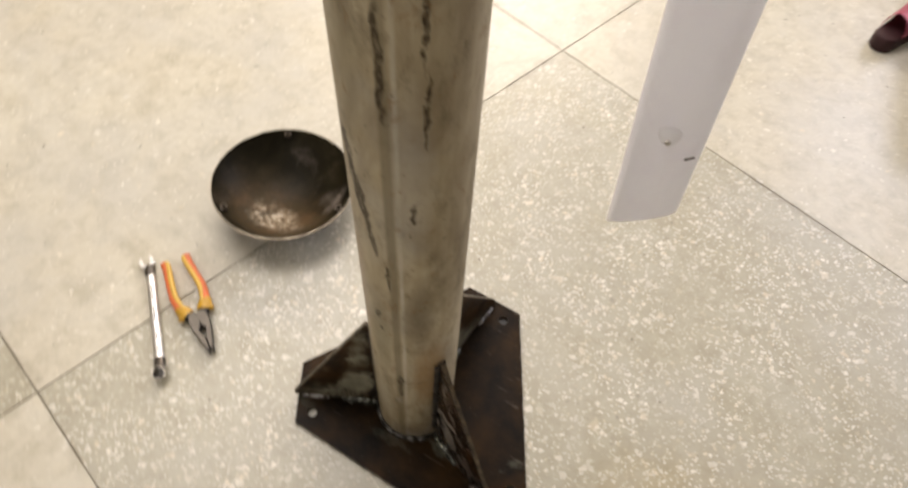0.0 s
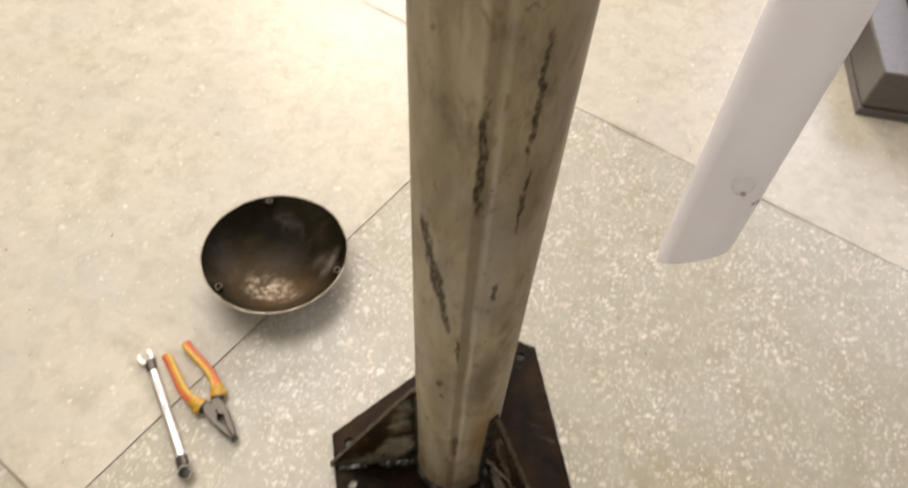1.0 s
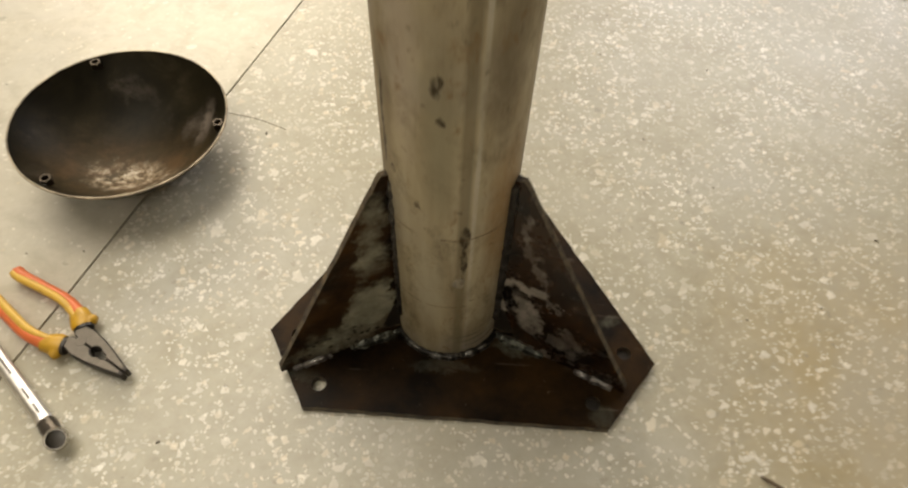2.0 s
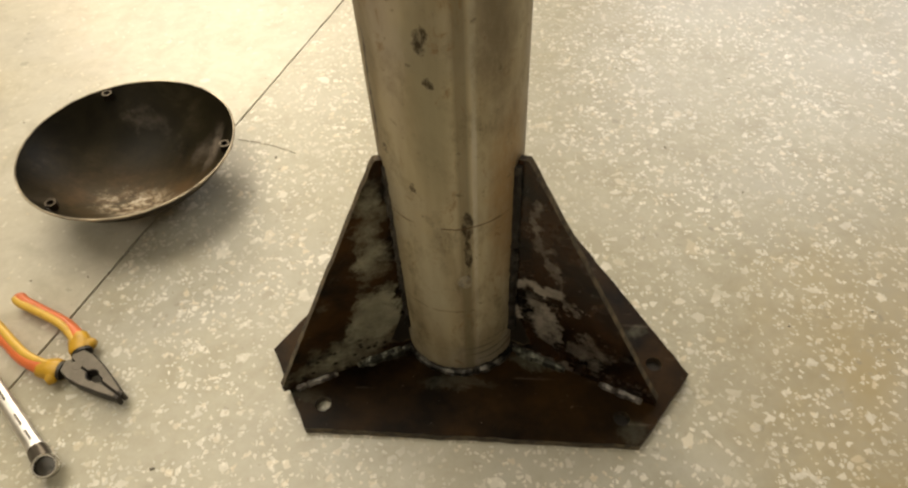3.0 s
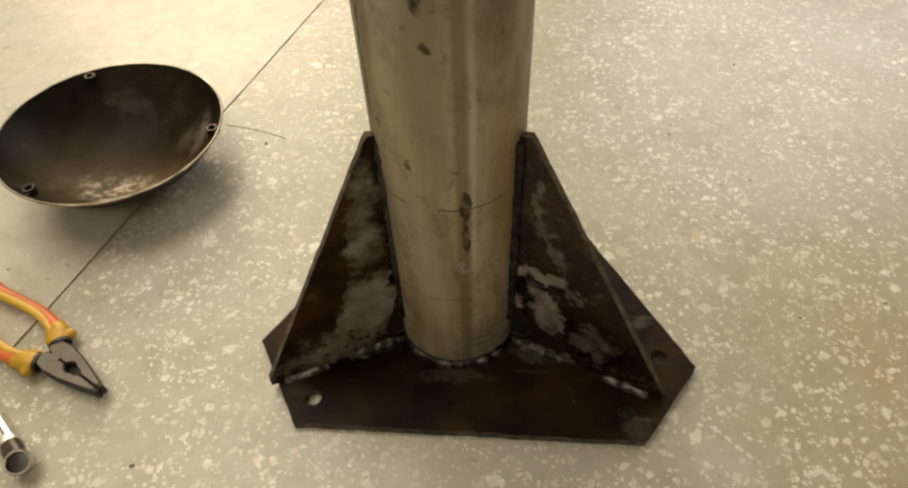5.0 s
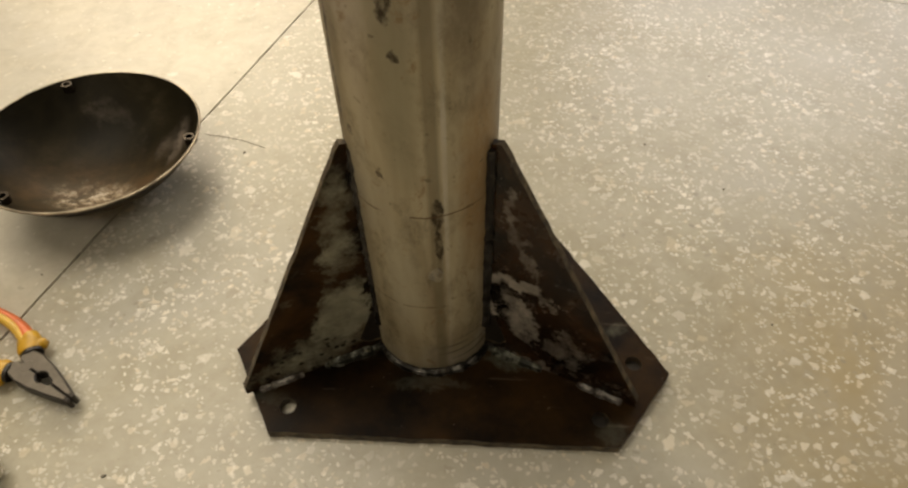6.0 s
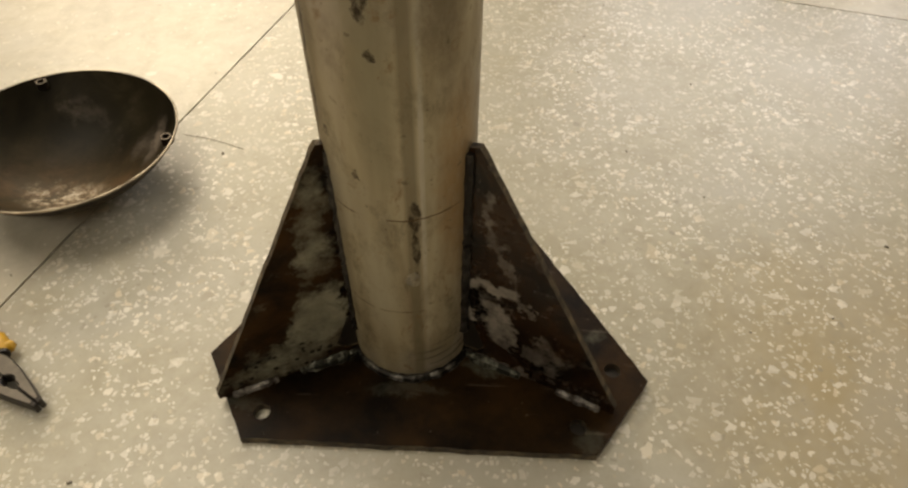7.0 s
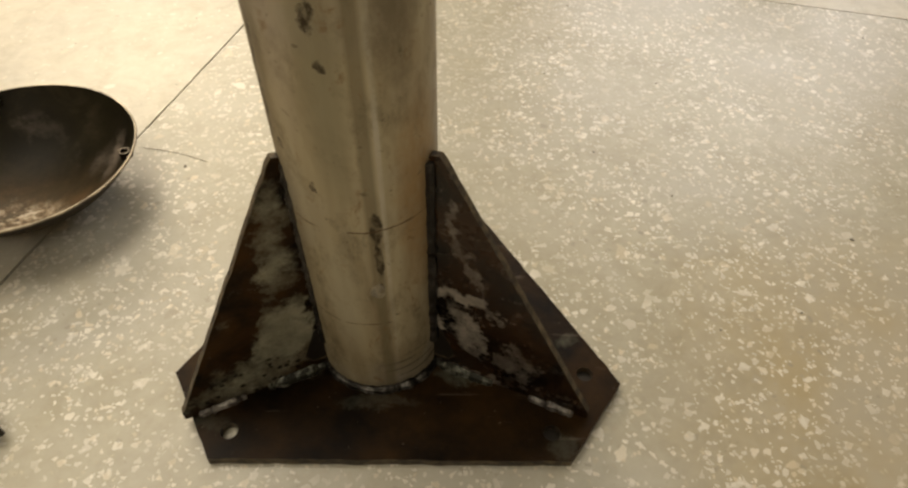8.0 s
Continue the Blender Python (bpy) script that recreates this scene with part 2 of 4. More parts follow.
    low = n.math("DIVIDE", n.math("SUBTRACT", 0.075, z), 0.03, clamp=True)
    low = n.math("MULTIPLY", low, n.math("MULTIPLY_ADD", n.math("DIVIDE", n.math("ADD", ang, 82.0), 24.0, clamp=True), 0.9, 0.1))
    c = n.mix(n.math("MULTIPLY", n.math("MULTIPLY", low, n.ramp(ring, (0.54, 0.0), (0.60, 1.0))), 0.9), c, (0.05, 0.038, 0.022))
    scribe = n.math("DIVIDE", n.math("SUBTRACT", 0.0012, n.math("ABSOLUTE", n.math("SUBTRACT", n.math("ADD", z, n.math("MULTIPLY", wobz, 0.15)), 0.222))), 0.0008, clamp=True)
    gap = n.ramp(n.noise(tc, 30.0, 3.0, 0.6), (0.46, 0.0), (0.54, 1.0))
    c = n.mix(n.math("MULTIPLY", n.math("MULTIPLY", scribe, gap), 0.85), c, (0.09, 0.05, 0.02))
    second = n.math("DIVIDE", n.math("SUBTRACT", 0.0010, n.math("ABSOLUTE", n.math("SUBTRACT", n.math("ADD", z, n.math("MULTIPLY", wobz, 0.2)), 0.112))), 0.0008, clamp=True)
    c = n.mix(n.math("MULTIPLY", n.math("MULTIPLY", second, n.ramp(n.noise(tc, 36.0, 3.0, 0.6), (0.44, 0.0), (0.5, 1.0))), 0.8), c, (0.09, 0.055, 0.025))
    rust = n.ramp(n.noise(n.add("ShaderNodeMapping", Vector=tc, Scale=(60.0, 60.0, 34.0)).outputs[0], 1.0, 5.0, 0.7, 0.5), (0.60, 0.0), (0.68, 0.6))
    c = n.mix(rust, c, (0.20, 0.115, 0.045))
    speck = n.ramp(n.noise(tc, 130.0, 3.0, 0.6), (0.66, 0.0), (0.72, 0.55))
    c = n.mix(speck, c, (0.09, 0.07, 0.04))
    rough = n.math("MULTIPLY_ADD", smut, 0.35, n.math("MULTIPLY_ADD", blotch, 0.2, 0.27))
    dents = n.bump(n.noise(n.add("ShaderNodeMapping", Vector=tc, Scale=(38.0, 38.0, 12.0)).outputs[0], 1.0, 4.0, 0.6), 0.25, 0.003)
    return n.done(c, rough, 0.28, n.bump(n.math("ADD", fine, n.math("MULTIPLY", seam, 1.0)), 0.15, 0.0008, dents), Specular_IOR_Level=0.35)


M_PIPE = pipe_steel()


def scale_steel(name, dark, brown, pale, pale_share, rough0, spec=0.5, marks=()):
    """Hot-rolled plate: blue-black mill scale, brown rust film, pale weld dust and spatter."""
    n = Nodes(name)
    tc = n.add("ShaderNodeTexCoord").outputs["Object"]
    broad = n.noise(tc, 9.0, 5.0, 0.6, 0.5)
    c = n.mix(n.ramp(n.noise(tc, 14.0, 6.0, 0.65), (0.38, 0.0), (0.66, 1.0)), dark, brown)
    mask = n.ramp(broad, (0.60 - pale_share, 0.0), (0.70 - pale_share, 1.0))
    for x0, y0, dx, dy, power in marks:
        sep = n.add("ShaderNodeSeparateXYZ", Vector=n.mix(0.05, tc, n.add("ShaderNodeTexNoise", Vector=tc, Scale=34.0, Detail=8.0, Roughness=0.78).outputs["Color"], "ADD"))
        d = n.math("ADD", n.math("POWER", n.math("DIVIDE", n.math("SUBTRACT", sep.outputs[0], x0 + 0.025), dx), 2.0), n.math("POWER", n.math("DIVIDE", n.math("SUBTRACT", sep.outputs[1], y0 + 0.025), dy), 2.0))
        grainy = n.ramp(n.noise(tc, 75.0, 6.0, 0.75), (0.30, 0.15), (0.58, 1.0))
        mask = n.math("MAXIMUM", mask, n.math("MULTIPLY", n.math("MULTIPLY", n.math("MULTIPLY", n.math("SUBTRACT", 1.0, d), 1.5, clamp=True), power), grainy))
    c = n.mix(n.math("MULTIPLY", mask, 0.75), c, pale)
    pits = n.add("ShaderNodeTexVoronoi", Vector=tc, Scale=115.0)
    holes = n.math("DIVIDE", n.math("SUBTRACT", 0.27, pits.outputs["Distance"]), 0.08, clamp=True)
    c = n.mix(n.math("MULTIPLY", n.math("MULTIPLY", holes, mask), 0.7), c, (0.02, 0.015, 0.01))
    scratch = n.noise(n.add("ShaderNodeMapping", Vector=tc, Scale=(12.0, 90.0, 90.0)).outputs[0], 1.0, 5.0, 0.7)
    c = n.mix(n.ramp(scratch, (0.62, 0.0), (0.72, 0.4)), c, (0.16, 0.13, 0.10))
    dots = n.ramp(n.noise(tc, 170.0, 3.0, 0.6), (0.71, 0.0), (0.76, 0.6))
    c = n.mix(dots, c, (0.22, 0.19, 0.15))
    rough = n.math("MULTIPLY_ADD", mask, 0.25, n.math("MULTIPLY_ADD", n.noise(tc, 25.0, 5.0), 0.2, rough0))
    return n.done(c, rough, 0.0, n.bump(n.noise(tc, 60.0, 7.0, 0.72), 0.5, 0.0014), Specular_IOR_Level=spec)


M_PLATE = scale_steel("plate_mill_scale", (0.0042, 0.0022, 0.0008), (0.031, 0.0155, 0.0042), (0.12, 0.125, 0.095), -0.10, 0.36, 0.09,
                      ((0.078, -0.040, 0.026, 0.013, 0.95), (-0.076, -0.038, 0.026, 0.012, 0.9), (0.0, -0.070, 0.045, 0.008, 0.35), (0.168, -0.112, 0.016, 0.010, 0.4), (-0.15, -0.09, 0.02, 0.01, 0.3)))


def patchy_gusset(name, dark, brown, pale, stains, pits, rough0, spec):
    """Burnt plate with ragged pale patches, either weld dust or painted oil highlights: each stain has a radius,
    height, two half widths, lean and depth.
    """
    n = Nodes(name)
    tc = n.add("ShaderNodeTexCoord").outputs["Object"]
    wob = n.add("ShaderNodeTexNoise", Vector=tc, Scale=26.0, Detail=7.0, Roughness=0.70).outputs["Color"]
    sep = n.add("ShaderNodeSeparateXYZ", Vector=n.mix(0.075, tc, wob, "ADD"))
    x, y = sep.outputs[0], sep.outputs[1]
    field = 0.0
    for x0, y0, dx, dy, lean, depth in stains:
        yy = n.math("SUBTRACT", y, y0 + 0.0375)
        xx = n.math("SUBTRACT", n.math("SUBTRACT", x, x0 + 0.0375), n.math("MULTIPLY", yy, lean))
        d = n.math("ADD", n.math("POWER", n.math("DIVIDE", xx, dx), 2.0), n.math("POWER", n.math("DIVIDE", yy, dy), 2.0))
        field = n.math("ADD", field, n.math("MULTIPLY", n.math("SUBTRACT", 1.0, d, clamp=True), depth))
    field = n.math("ADD", field, n.math("MULTIPLY", n.math("SUBTRACT", n.noise(tc, 55.0, 8.0, 0.80), 0.5), 1.9))
    mask = n.math("DIVIDE", n.math("SUBTRACT", field, 0.10), 0.75, clamp=True)
    c = n.mix(n.ramp(n.noise(tc, 16.0, 6.0, 0.65, 0.5), (0.40, 0.0), (0.64, 1.0)), dark, brown)
    tone = n.mix(n.ramp(n.noise(tc, 34.0, 5.0, 0.7), (0.35, 0.0), (0.65, 1.0)), pale, tuple(v * 0.5 for v in pale))
    c = n.mix(n.math("MULTIPLY", mask, 0.9), c, tone)
    cell = n.add("ShaderNodeTexVoronoi", Vector=tc, Scale=120.0)
    some = n.math("LESS_THAN", n.add("ShaderNodeSeparateColor", Color=cell.outputs["Color"]).outputs[0], 0.55)
    low = n.math("DIVIDE", n.math("SUBTRACT", 0.105, y), 0.03, clamp=True)
    holes = n.math("MULTIPLY", n.math("MULTIPLY", n.math("DIVIDE", n.math("SUBTRACT", 0.33, cell.outputs["Distance"]), 0.08, clamp=True), some), n.math("MULTIPLY", low, pits))
    c = n.mix(holes, c, (0.004, 0.003, 0.002))
    rough = n.math("MULTIPLY_ADD", mask, 0.22, n.math("MULTIPLY_ADD", n.noise(tc, 25.0, 5.0), 0.2, rough0))
    return n.done(c, rough, 0.0, n.bump(n.noise(tc, 45.0, 7.0, 0.72), 0.45, 0.0016), Specular_IOR_Level=spec)


M_GUSSET_DUSTY = patchy_gusset("gusset_weld_dust", (0.0045, 0.0026, 0.0013), (0.044, 0.0205, 0.0055), (0.28, 0.265, 0.195), (
    (0.078, 0.205, 0.020, 0.055, -0.15, 0.65), (0.086, 0.150, 0.022, 0.040, -0.3, 0.55), (0.088, 0.082, 0.034, 0.042, -0.3, 1.15), (0.110, 0.040, 0.060, 0.024, 0.0, 0.55),
    (0.150, 0.024, 0.050, 0.016, 0.0, 0.45), (0.126, 0.066, 0.014, 0.014, 0.0, 0.4), (0.108, 0.128, 0.022, 0.034, -0.4, -0.9), (0.132, 0.082, 0.020, 0.024, 0.0, -0.8), (0.060, 0.120, 0.007, 0.070, 0.0, -0.9)), 0.9, 0.30, 0.07)
# pale patches here are mostly the oil film's reflections, painted into the colour
M_GUSSET_OIL_GLINTS = patchy_gusset("gusset_oil_glints", (0.0034, 0.0018, 0.0009), (0.036, 0.0160, 0.0056), (0.36, 0.32, 0.275), (
    (0.083, 0.124, 0.020, 0.012, 0.4, 1.3), (0.088, 0.165, 0.009, 0.040, -0.30, 0.42), (0.076, 0.212, 0.006, 0.030, -0.25, 0.6), (0.088, 0.074, 0.013, 0.040, -0.25, 0.85),
    (0.064, 0.070, 0.006, 0.030, 0.0, 0.8), (0.134, 0.052, 0.022, 0.040, -0.2, 0.34), (0.112, 0.112, 0.008, 0.020, -0.5, 0.6), (0.116, 0.086, 0.014, 0.014, 0.0, -0.7), (0.098, 0.016, 0.036, 0.012, 0.0, 0.6)), 0.15, 0.16, 0.30)


def cut_edge():
    n = Nodes("torch_cut_edge")
    tc = n.add("ShaderNodeTexCoord").outputs["Object"]
    c = n.ramp(n.noise(tc, 90.0, 5.0, 0.7), (0.42, (0.016, 0.009, 0.004)), (0.72, (0.17, 0.13, 0.075)))
    return n.done(c, 0.5, 0.2, n.bump(n.noise(tc, 220.0), 0.5, 0.001))


M_EDGE = cut_edge()


def weld_metal(name, lo, hi):
    n = Nodes(name)
    tc = n.add("ShaderNodeTexCoord").outputs["Object"]
    c = n.ramp(n.noise(tc, 70.0, 5.0, 0.7), (0.46, lo), (0.70, hi))
    return n.done(c, 0.38, 0.6, n.bump(n.noise(tc, 160.0, 4.0), 0.5, 0.0015))


M_WELD = weld_metal("weld_metal", (0.06, 0.05, 0.045), (0.45, 0.43, 0.40))
M_WELD_RING = weld_metal("smoked_weld_metal", (0.010, 0.008, 0.006), (0.22, 0.21, 0.19))
M_WELD_DUSTY = weld_metal("dusty_weld_metal", (0.020, 0.020, 0.015), (0.34, 0.35, 0.29))
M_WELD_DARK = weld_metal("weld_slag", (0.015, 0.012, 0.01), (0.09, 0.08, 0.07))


def bowl_steel():
    """Pressed steel dish: oil-blackened wall, brown and grey scoured patch low on the inside."""
    n = Nodes("blackened_bowl_steel")
    tc = n.add("ShaderNodeTexCoord").outputs["Object"]
    cloud = n.noise(tc, 11.0, 6.0, 0.62, 0.6)
    c = n.ramp(cloud, (0.3, (0.003, 0.0024, 0.0011)), (0.6, (0.014, 0.0112, 0.0052)), (0.8, (0.044, 0.035, 0.021)))
    grease = n.ramp(n.noise(tc, 19.0, 5.0, 0.6, 0.3), (0.60, 0.0), (0.76, 0.45))
    c = n.mix(grease, c, (0.075, 0.060, 0.050))

    def spread(y, z, radius, soft, wob):
        place = n.add("ShaderNodeMapping", Vector=tc, Location=(-0.010, y, z), Scale=(0.8, 1.2, 1.0)).outputs[0]
        dist = n.add("ShaderNodeVectorMath", Vector=place)
        dist.operation = "LENGTH"
        return n.math("DIVIDE", n.math("SUBTRACT", radius, n.math("ADD", dist.outputs["Value"], n.math("MULTIPLY", n.noise(tc, 30.0, 6.0, 0.75), wob))), soft, clamp=True)

    c = n.mix(n.math("MULTIPLY", spread(0.046, -0.012, 0.165, 0.08, 0.09), 0.75), c, (0.060, 0.043, 0.022))
    rusty = n.ramp(n.noise(tc, 26.0, 6.0, 0.72, 0.5), (0.44, 0.0), (0.60, 1.0))
    c = n.mix(n.math("MULTIPLY", n.math("MULTIPLY", spread(0.052, -0.012, 0.125, 0.04, 0.07), rusty), 0.75), c, (0.085, 0.050, 0.024))
    crust = n.ramp(n.noise(tc, 85.0, 7.0, 0.82), (0.42, (0.07, 0.045, 0.024)), (0.52, (0.26, 0.20, 0.13)), (0.62, (0.50, 0.45, 0.36)))
    flakes = n.ramp(n.noise(tc, 42.0, 6.0, 0.75), (0.42, 0.1), (0.55, 1.0))
    c = n.mix(n.math("MULTIPLY", n.math("MULTIPLY", spread(0.056, -0.012, 0.082, 0.03, 0.06), flakes), 0.92), c, crust)
    # scuffs and reflections, both painted pale on the far wall
    for x0, y0, dx, dy, power in ((0.090, 0.036, 0.012, 0.034, 0.55), (0.070, 0.040, 0.024, 0.020, 0.30), (-0.030, 0.088, 0.030, 0.012, 0.18)):
        sep = n.add("ShaderNodeSeparateXYZ", Vector=n.mix(0.05, tc, n.add("ShaderNodeTexNoise", Vector=tc, Scale=30.0, Detail=7.0, Roughness=0.75).outputs["Color"], "ADD"))
        d = n.math("ADD", n.math("POWER", n.math("DIVIDE", n.math("SUBTRACT", sep.outputs[0], x0 + 0.025), dx), 2.0), n.math("POWER", n.math("DIVIDE", n.math("SUBTRACT", sep.outputs[1], y0 + 0.025), dy), 2.0))
        c = n.mix(n.math("MULTIPLY", n.math("MULTIPLY", n.math("SUBTRACT", 1.0, d, clamp=True), power), n.ramp(n.noise(tc, 60.0, 6.0, 0.75), (0.38, 0.15), (0.62, 1.0))), c, (0.24, 0.20, 0.165))
    rough = n.math("MULTIPLY_ADD", cloud, 0.2, 0.34)
    return n.done(c, rough, 0.0, n.bump(n.noise(tc, 45.0, 6.0, 0.7), 0.3, 0.0012), Specular_IOR_Level=0.08)


M_BOWL = bowl_steel()


def rim_steel():
    n = Nodes("worn_rim_steel")
    tc = n.add("ShaderNodeTexCoord").outputs["Object"]
    c = n.ramp(n.noise(tc, 22.0, 5.0), (0.36, (0.05, 0.038, 0.026)), (0.62, (0.42, 0.36, 0.27)))
    return n.done(c, 0.35, 0.6)


M_RIM = rim_steel()


def metal(name, colour, rough, spread=0.12, grain=40.0, metallic=1.0):
    n = Nodes(name)
    tc = n.add("ShaderNodeTexCoord").outputs["Object"]
    f = n.noise(tc, grain, 5.0, 0.65)
    c = n.mix(n.ramp(f, (0.3, 0.0), (0.7, 1.0)), tuple(v * 0.65 for v in colour), colour)
    return n.done(c, n.math("MULTIPLY_ADD", f, spread, rough), metallic, n.bump(n.noise(tc, grain * 4), 0.1, 0.0006))


M_CHROME = metal("chrome_steel", (0.90, 0.88, 0.84), 0.30)
M_RING = metal("smudged_chrome", (0.60, 0.57, 0.52), 0.2, grain=120.0)
M_CHROME_DARK = metal("recess_shade", (0.16, 0.15, 0.14), 0.4)
M_NECK = metal("dark_chrome_neck", (0.10, 0.085, 0.07), 0.28, grain=110.0, metallic=0.7)
M_JAW = metal("forged_jaw_steel", (0.030, 0.024, 0.018), 0.45, metallic=0.3)
M_JAW_FACE = metal("ground_jaw_face", (0.15, 0.13, 0.105), 0.40, grain=90.0, metallic=0.5)
M_NUT = metal("nut_steel", (0.085, 0.07, 0.055), 0.42)


def rubber(name, colour, dirt, rough=0.42):
    n = Nodes(name)
    tc = n.add("ShaderNodeTexCoord").outputs["Object"]
    d = n.ramp(n.noise(tc, 55.0, 6.0, 0.7), (0.48, 0.0), (0.75, 0.65))
    return n.done(n.mix(d, colour, dirt), rough, 0.0, n.bump(n.noise(tc, 200.0), 0.1, 0.0006))


def white_plastic():
    """Thin white plastic that lets some light through."""
    n = Nodes("white_tube_plastic")
    tc = n.add("ShaderNodeTexCoord").outputs["Object"]
    c = n.mix(n.ramp(n.noise(tc, 30.0, 5.0, 0.65), (0.4, 0.0), (0.7, 1.0)), (0.95, 0.95, 0.96), (0.92, 0.91, 0.93))
    mat = n.done(c, 0.38, 0.0, n.bump(n.noise(tc, 160.0), 0.08, 0.0005))
    through_light = n.add("ShaderNodeBsdfTranslucent", Color=c)
    blend = n.add("ShaderNodeMixShader", Fac=0.6)
    n.tree.links.new(n.bsdf.outputs[0], blend.inputs[1])
    n.tree.links.new(through_light.outputs[0], blend.inputs[2])
    n.tree.links.new(blend.outputs[0], n.tree.nodes["Material Output"].inputs["Surface"])
    return mat


# near-black colour that stands in for shade in holes, notch and gap
M_GAP_SHADE = rubber("gap_shade", (0.012, 0.009, 0.006), (0.03, 0.022, 0.014))
M_ORANGE = rubber("orange_grip", (0.60, 0.135, 0.035), (0.28, 0.09, 0.035))
M_YELLOW = rubber("yellow_grip", (0.58, 0.36, 0.05), (0.30, 0.17, 0.03))
M_GUARD = rubber("dirty_yellow_guard", (0.48, 0.27, 0.012), (0.16, 0.08, 0.01))
M_WHITE_TUBE = white_plastic()
M_GREY_PAINT = rubber("grey_machine_paint", (0.115, 0.105, 0.098), (0.06, 0.053, 0.048))
M_BLACK = rubber("black_paint", (0.025, 0.024, 0.022), (0.05, 0.045, 0.04))
M_PINK = rubber("pink_strap", (0.55, 0.14, 0.20), (0.30, 0.10, 0.12))
M_MAROON = rubber("maroon_sole", (0.030, 0.006, 0.008), (0.018, 0.007, 0.007), 0.75)
M_TWIG = rubber("dark_twig", (0.10, 0.07, 0.04), (0.04, 0.03, 0.02))
M_CRUMB = rubber("grit", (0.14, 0.12, 0.09), (0.05, 0.04, 0.03))
M_LAMP_FRAME = rubber("lamp_housing", (0.75, 0.75, 0.74), (0.6, 0.6, 0.6))


# ---- mesh helpers ----
def part(name, bm, material, parent=None, label="", smooth=False, m=None):
    """Links a bmesh as one mesh object; under a parent it is a part."""
    me = bpy.data.meshes.new(name)
    bmesh.ops.recalc_face_normals(bm, faces=bm.faces)
    bm.to_mesh(me)
    bm.free()
    for mat in material if isinstance(material, (list, tuple)) else (material,):
        me.materials.append(mat)
    if smooth:
        me.shade_smooth()
        me.set_sharp_from_angle(angle=radians(38))
    ob = new(name, me)
    if parent is not None:
        ob.parent = parent
    if m is not None:
        ob.matrix_basis = m
    return tagged(ob, label)


def empty(name, m=None):
    ob = new(name)
    ob.empty_display_size = 0.05
    if m is not None:
        ob.matrix_basis = m
    return ob


def bevel(bm, width, segments=2, angle=30):
    edges = [e for e in bm.edges if len(e.link_faces) == 2 and e.calc_face_angle(0) > radians(angle)]
    bmesh.ops.bevel(bm, geom=edges, offset=width, segments=segments, profile=0.5, affect="EDGES", clamp_overlap=True)
    return bm


def box(x0, y0, z0, x1, y1, z1, bev=0.0, bm=None):
    bm = bm or bmesh.new()
    made = bmesh.ops.create_cube(bm, size=1.0, matrix=Matrix.Translation(((x0 + x1) / 2, (y0 + y1) / 2, (z0 + z1) / 2)) @ Matrix.Diagonal((x1 - x0, y1 - y0, z1 - z0, 1)))
    if bev:
        bevel(bm, bev)
    return bm


def prism(outline, z0, z1, holes=()):
    """A flat plate of any outline, with holes right through it."""
    bm = bmesh.new()
    edges = []
    for loop in (outline, *holes):
        vs = [bm.verts.new((x, y, z0)) for x, y in loop]
        edges += [bm.edges.new((vs[i], vs[(i + 1) % len(vs)])) for i in range(len(vs))]
    made = bmesh.ops.triangle_fill(bm, use_beauty=True, use_dissolve=False, edges=edges)
    faces = [g for g in made["geom"] if isinstance(g, bmesh.types.BMFace)]
    ext = bmesh.ops.extrude_face_region(bm, geom=faces)
    bmesh.ops.translate(bm, vec=(0, 0, z1 - z0), verts=[g for g in ext["geom"] if isinstance(g, bmesh.types.BMVert)])
    return bm


def rough_loop(points, step, wobble, seed):
    """Walks round an outline in short steps and shakes it a little, like a torch-cut edge."""
    out = []
    for i, p in enumerate(points):
        a, b = Vector(p), Vector(points[(i + 1) % len(points)])
        k = max(1, int((b - a).length / step))
        side = Vector((-(b - a).y, (b - a).x)).normalized()
        for j in range(k):
            q = a.lerp(b, j / k)
            q += side * wobble * noise.noise((q.x * 60 + seed, q.y * 60, seed)) + side * wobble * 0.6 * noise.noise((q.x * 200, q.y * 200, seed))
            out.append((q.x, q.y))
    return out


def sweep(path, radii, sides=10, flat=(1, 1), bm=None, ripple=0.0, seed=0, cap=True):
    """A tube along a path of points, with a radius at each; flat squeezes its section across and upwards."""
    bm = bm or bmesh.new()
    pts = [Vector(p) for p in path]
    rings = []
    up = Vector((0, 0, 1))
    for i, p in enumerate(pts):
        d = (pts[min(i + 1, len(pts) - 1)] - pts[max(i - 1, 0)]).normalized()
        ref = up if abs(d.z) < 0.95 else Vector((1, 0, 0))
        s = d.cross(ref).normalized()
        u = s.cross(d)
        r = radii[i] if isinstance(radii, (list, tuple)) else radii
        r *= 1 + ripple * noise.noise((i * 1.7 + seed, seed * 3.1, 0.5))
        rings.append([bm.verts.new(p + s * math.cos(a) * r * flat[0] + u * math.sin(a) * r * flat[1])
                      for a in (2 * math.pi * k / sides for k in range(sides))])
    for a, b in zip(rings, rings[1:]):
        for k in range(sides):
            bm.faces.new((a[k], a[(k + 1) % sides], b[(k + 1) % sides], b[k]))
    if cap:
        bm.faces.new(rings[0])
        bm.faces.new(rings[-1][::-1])
    return bm


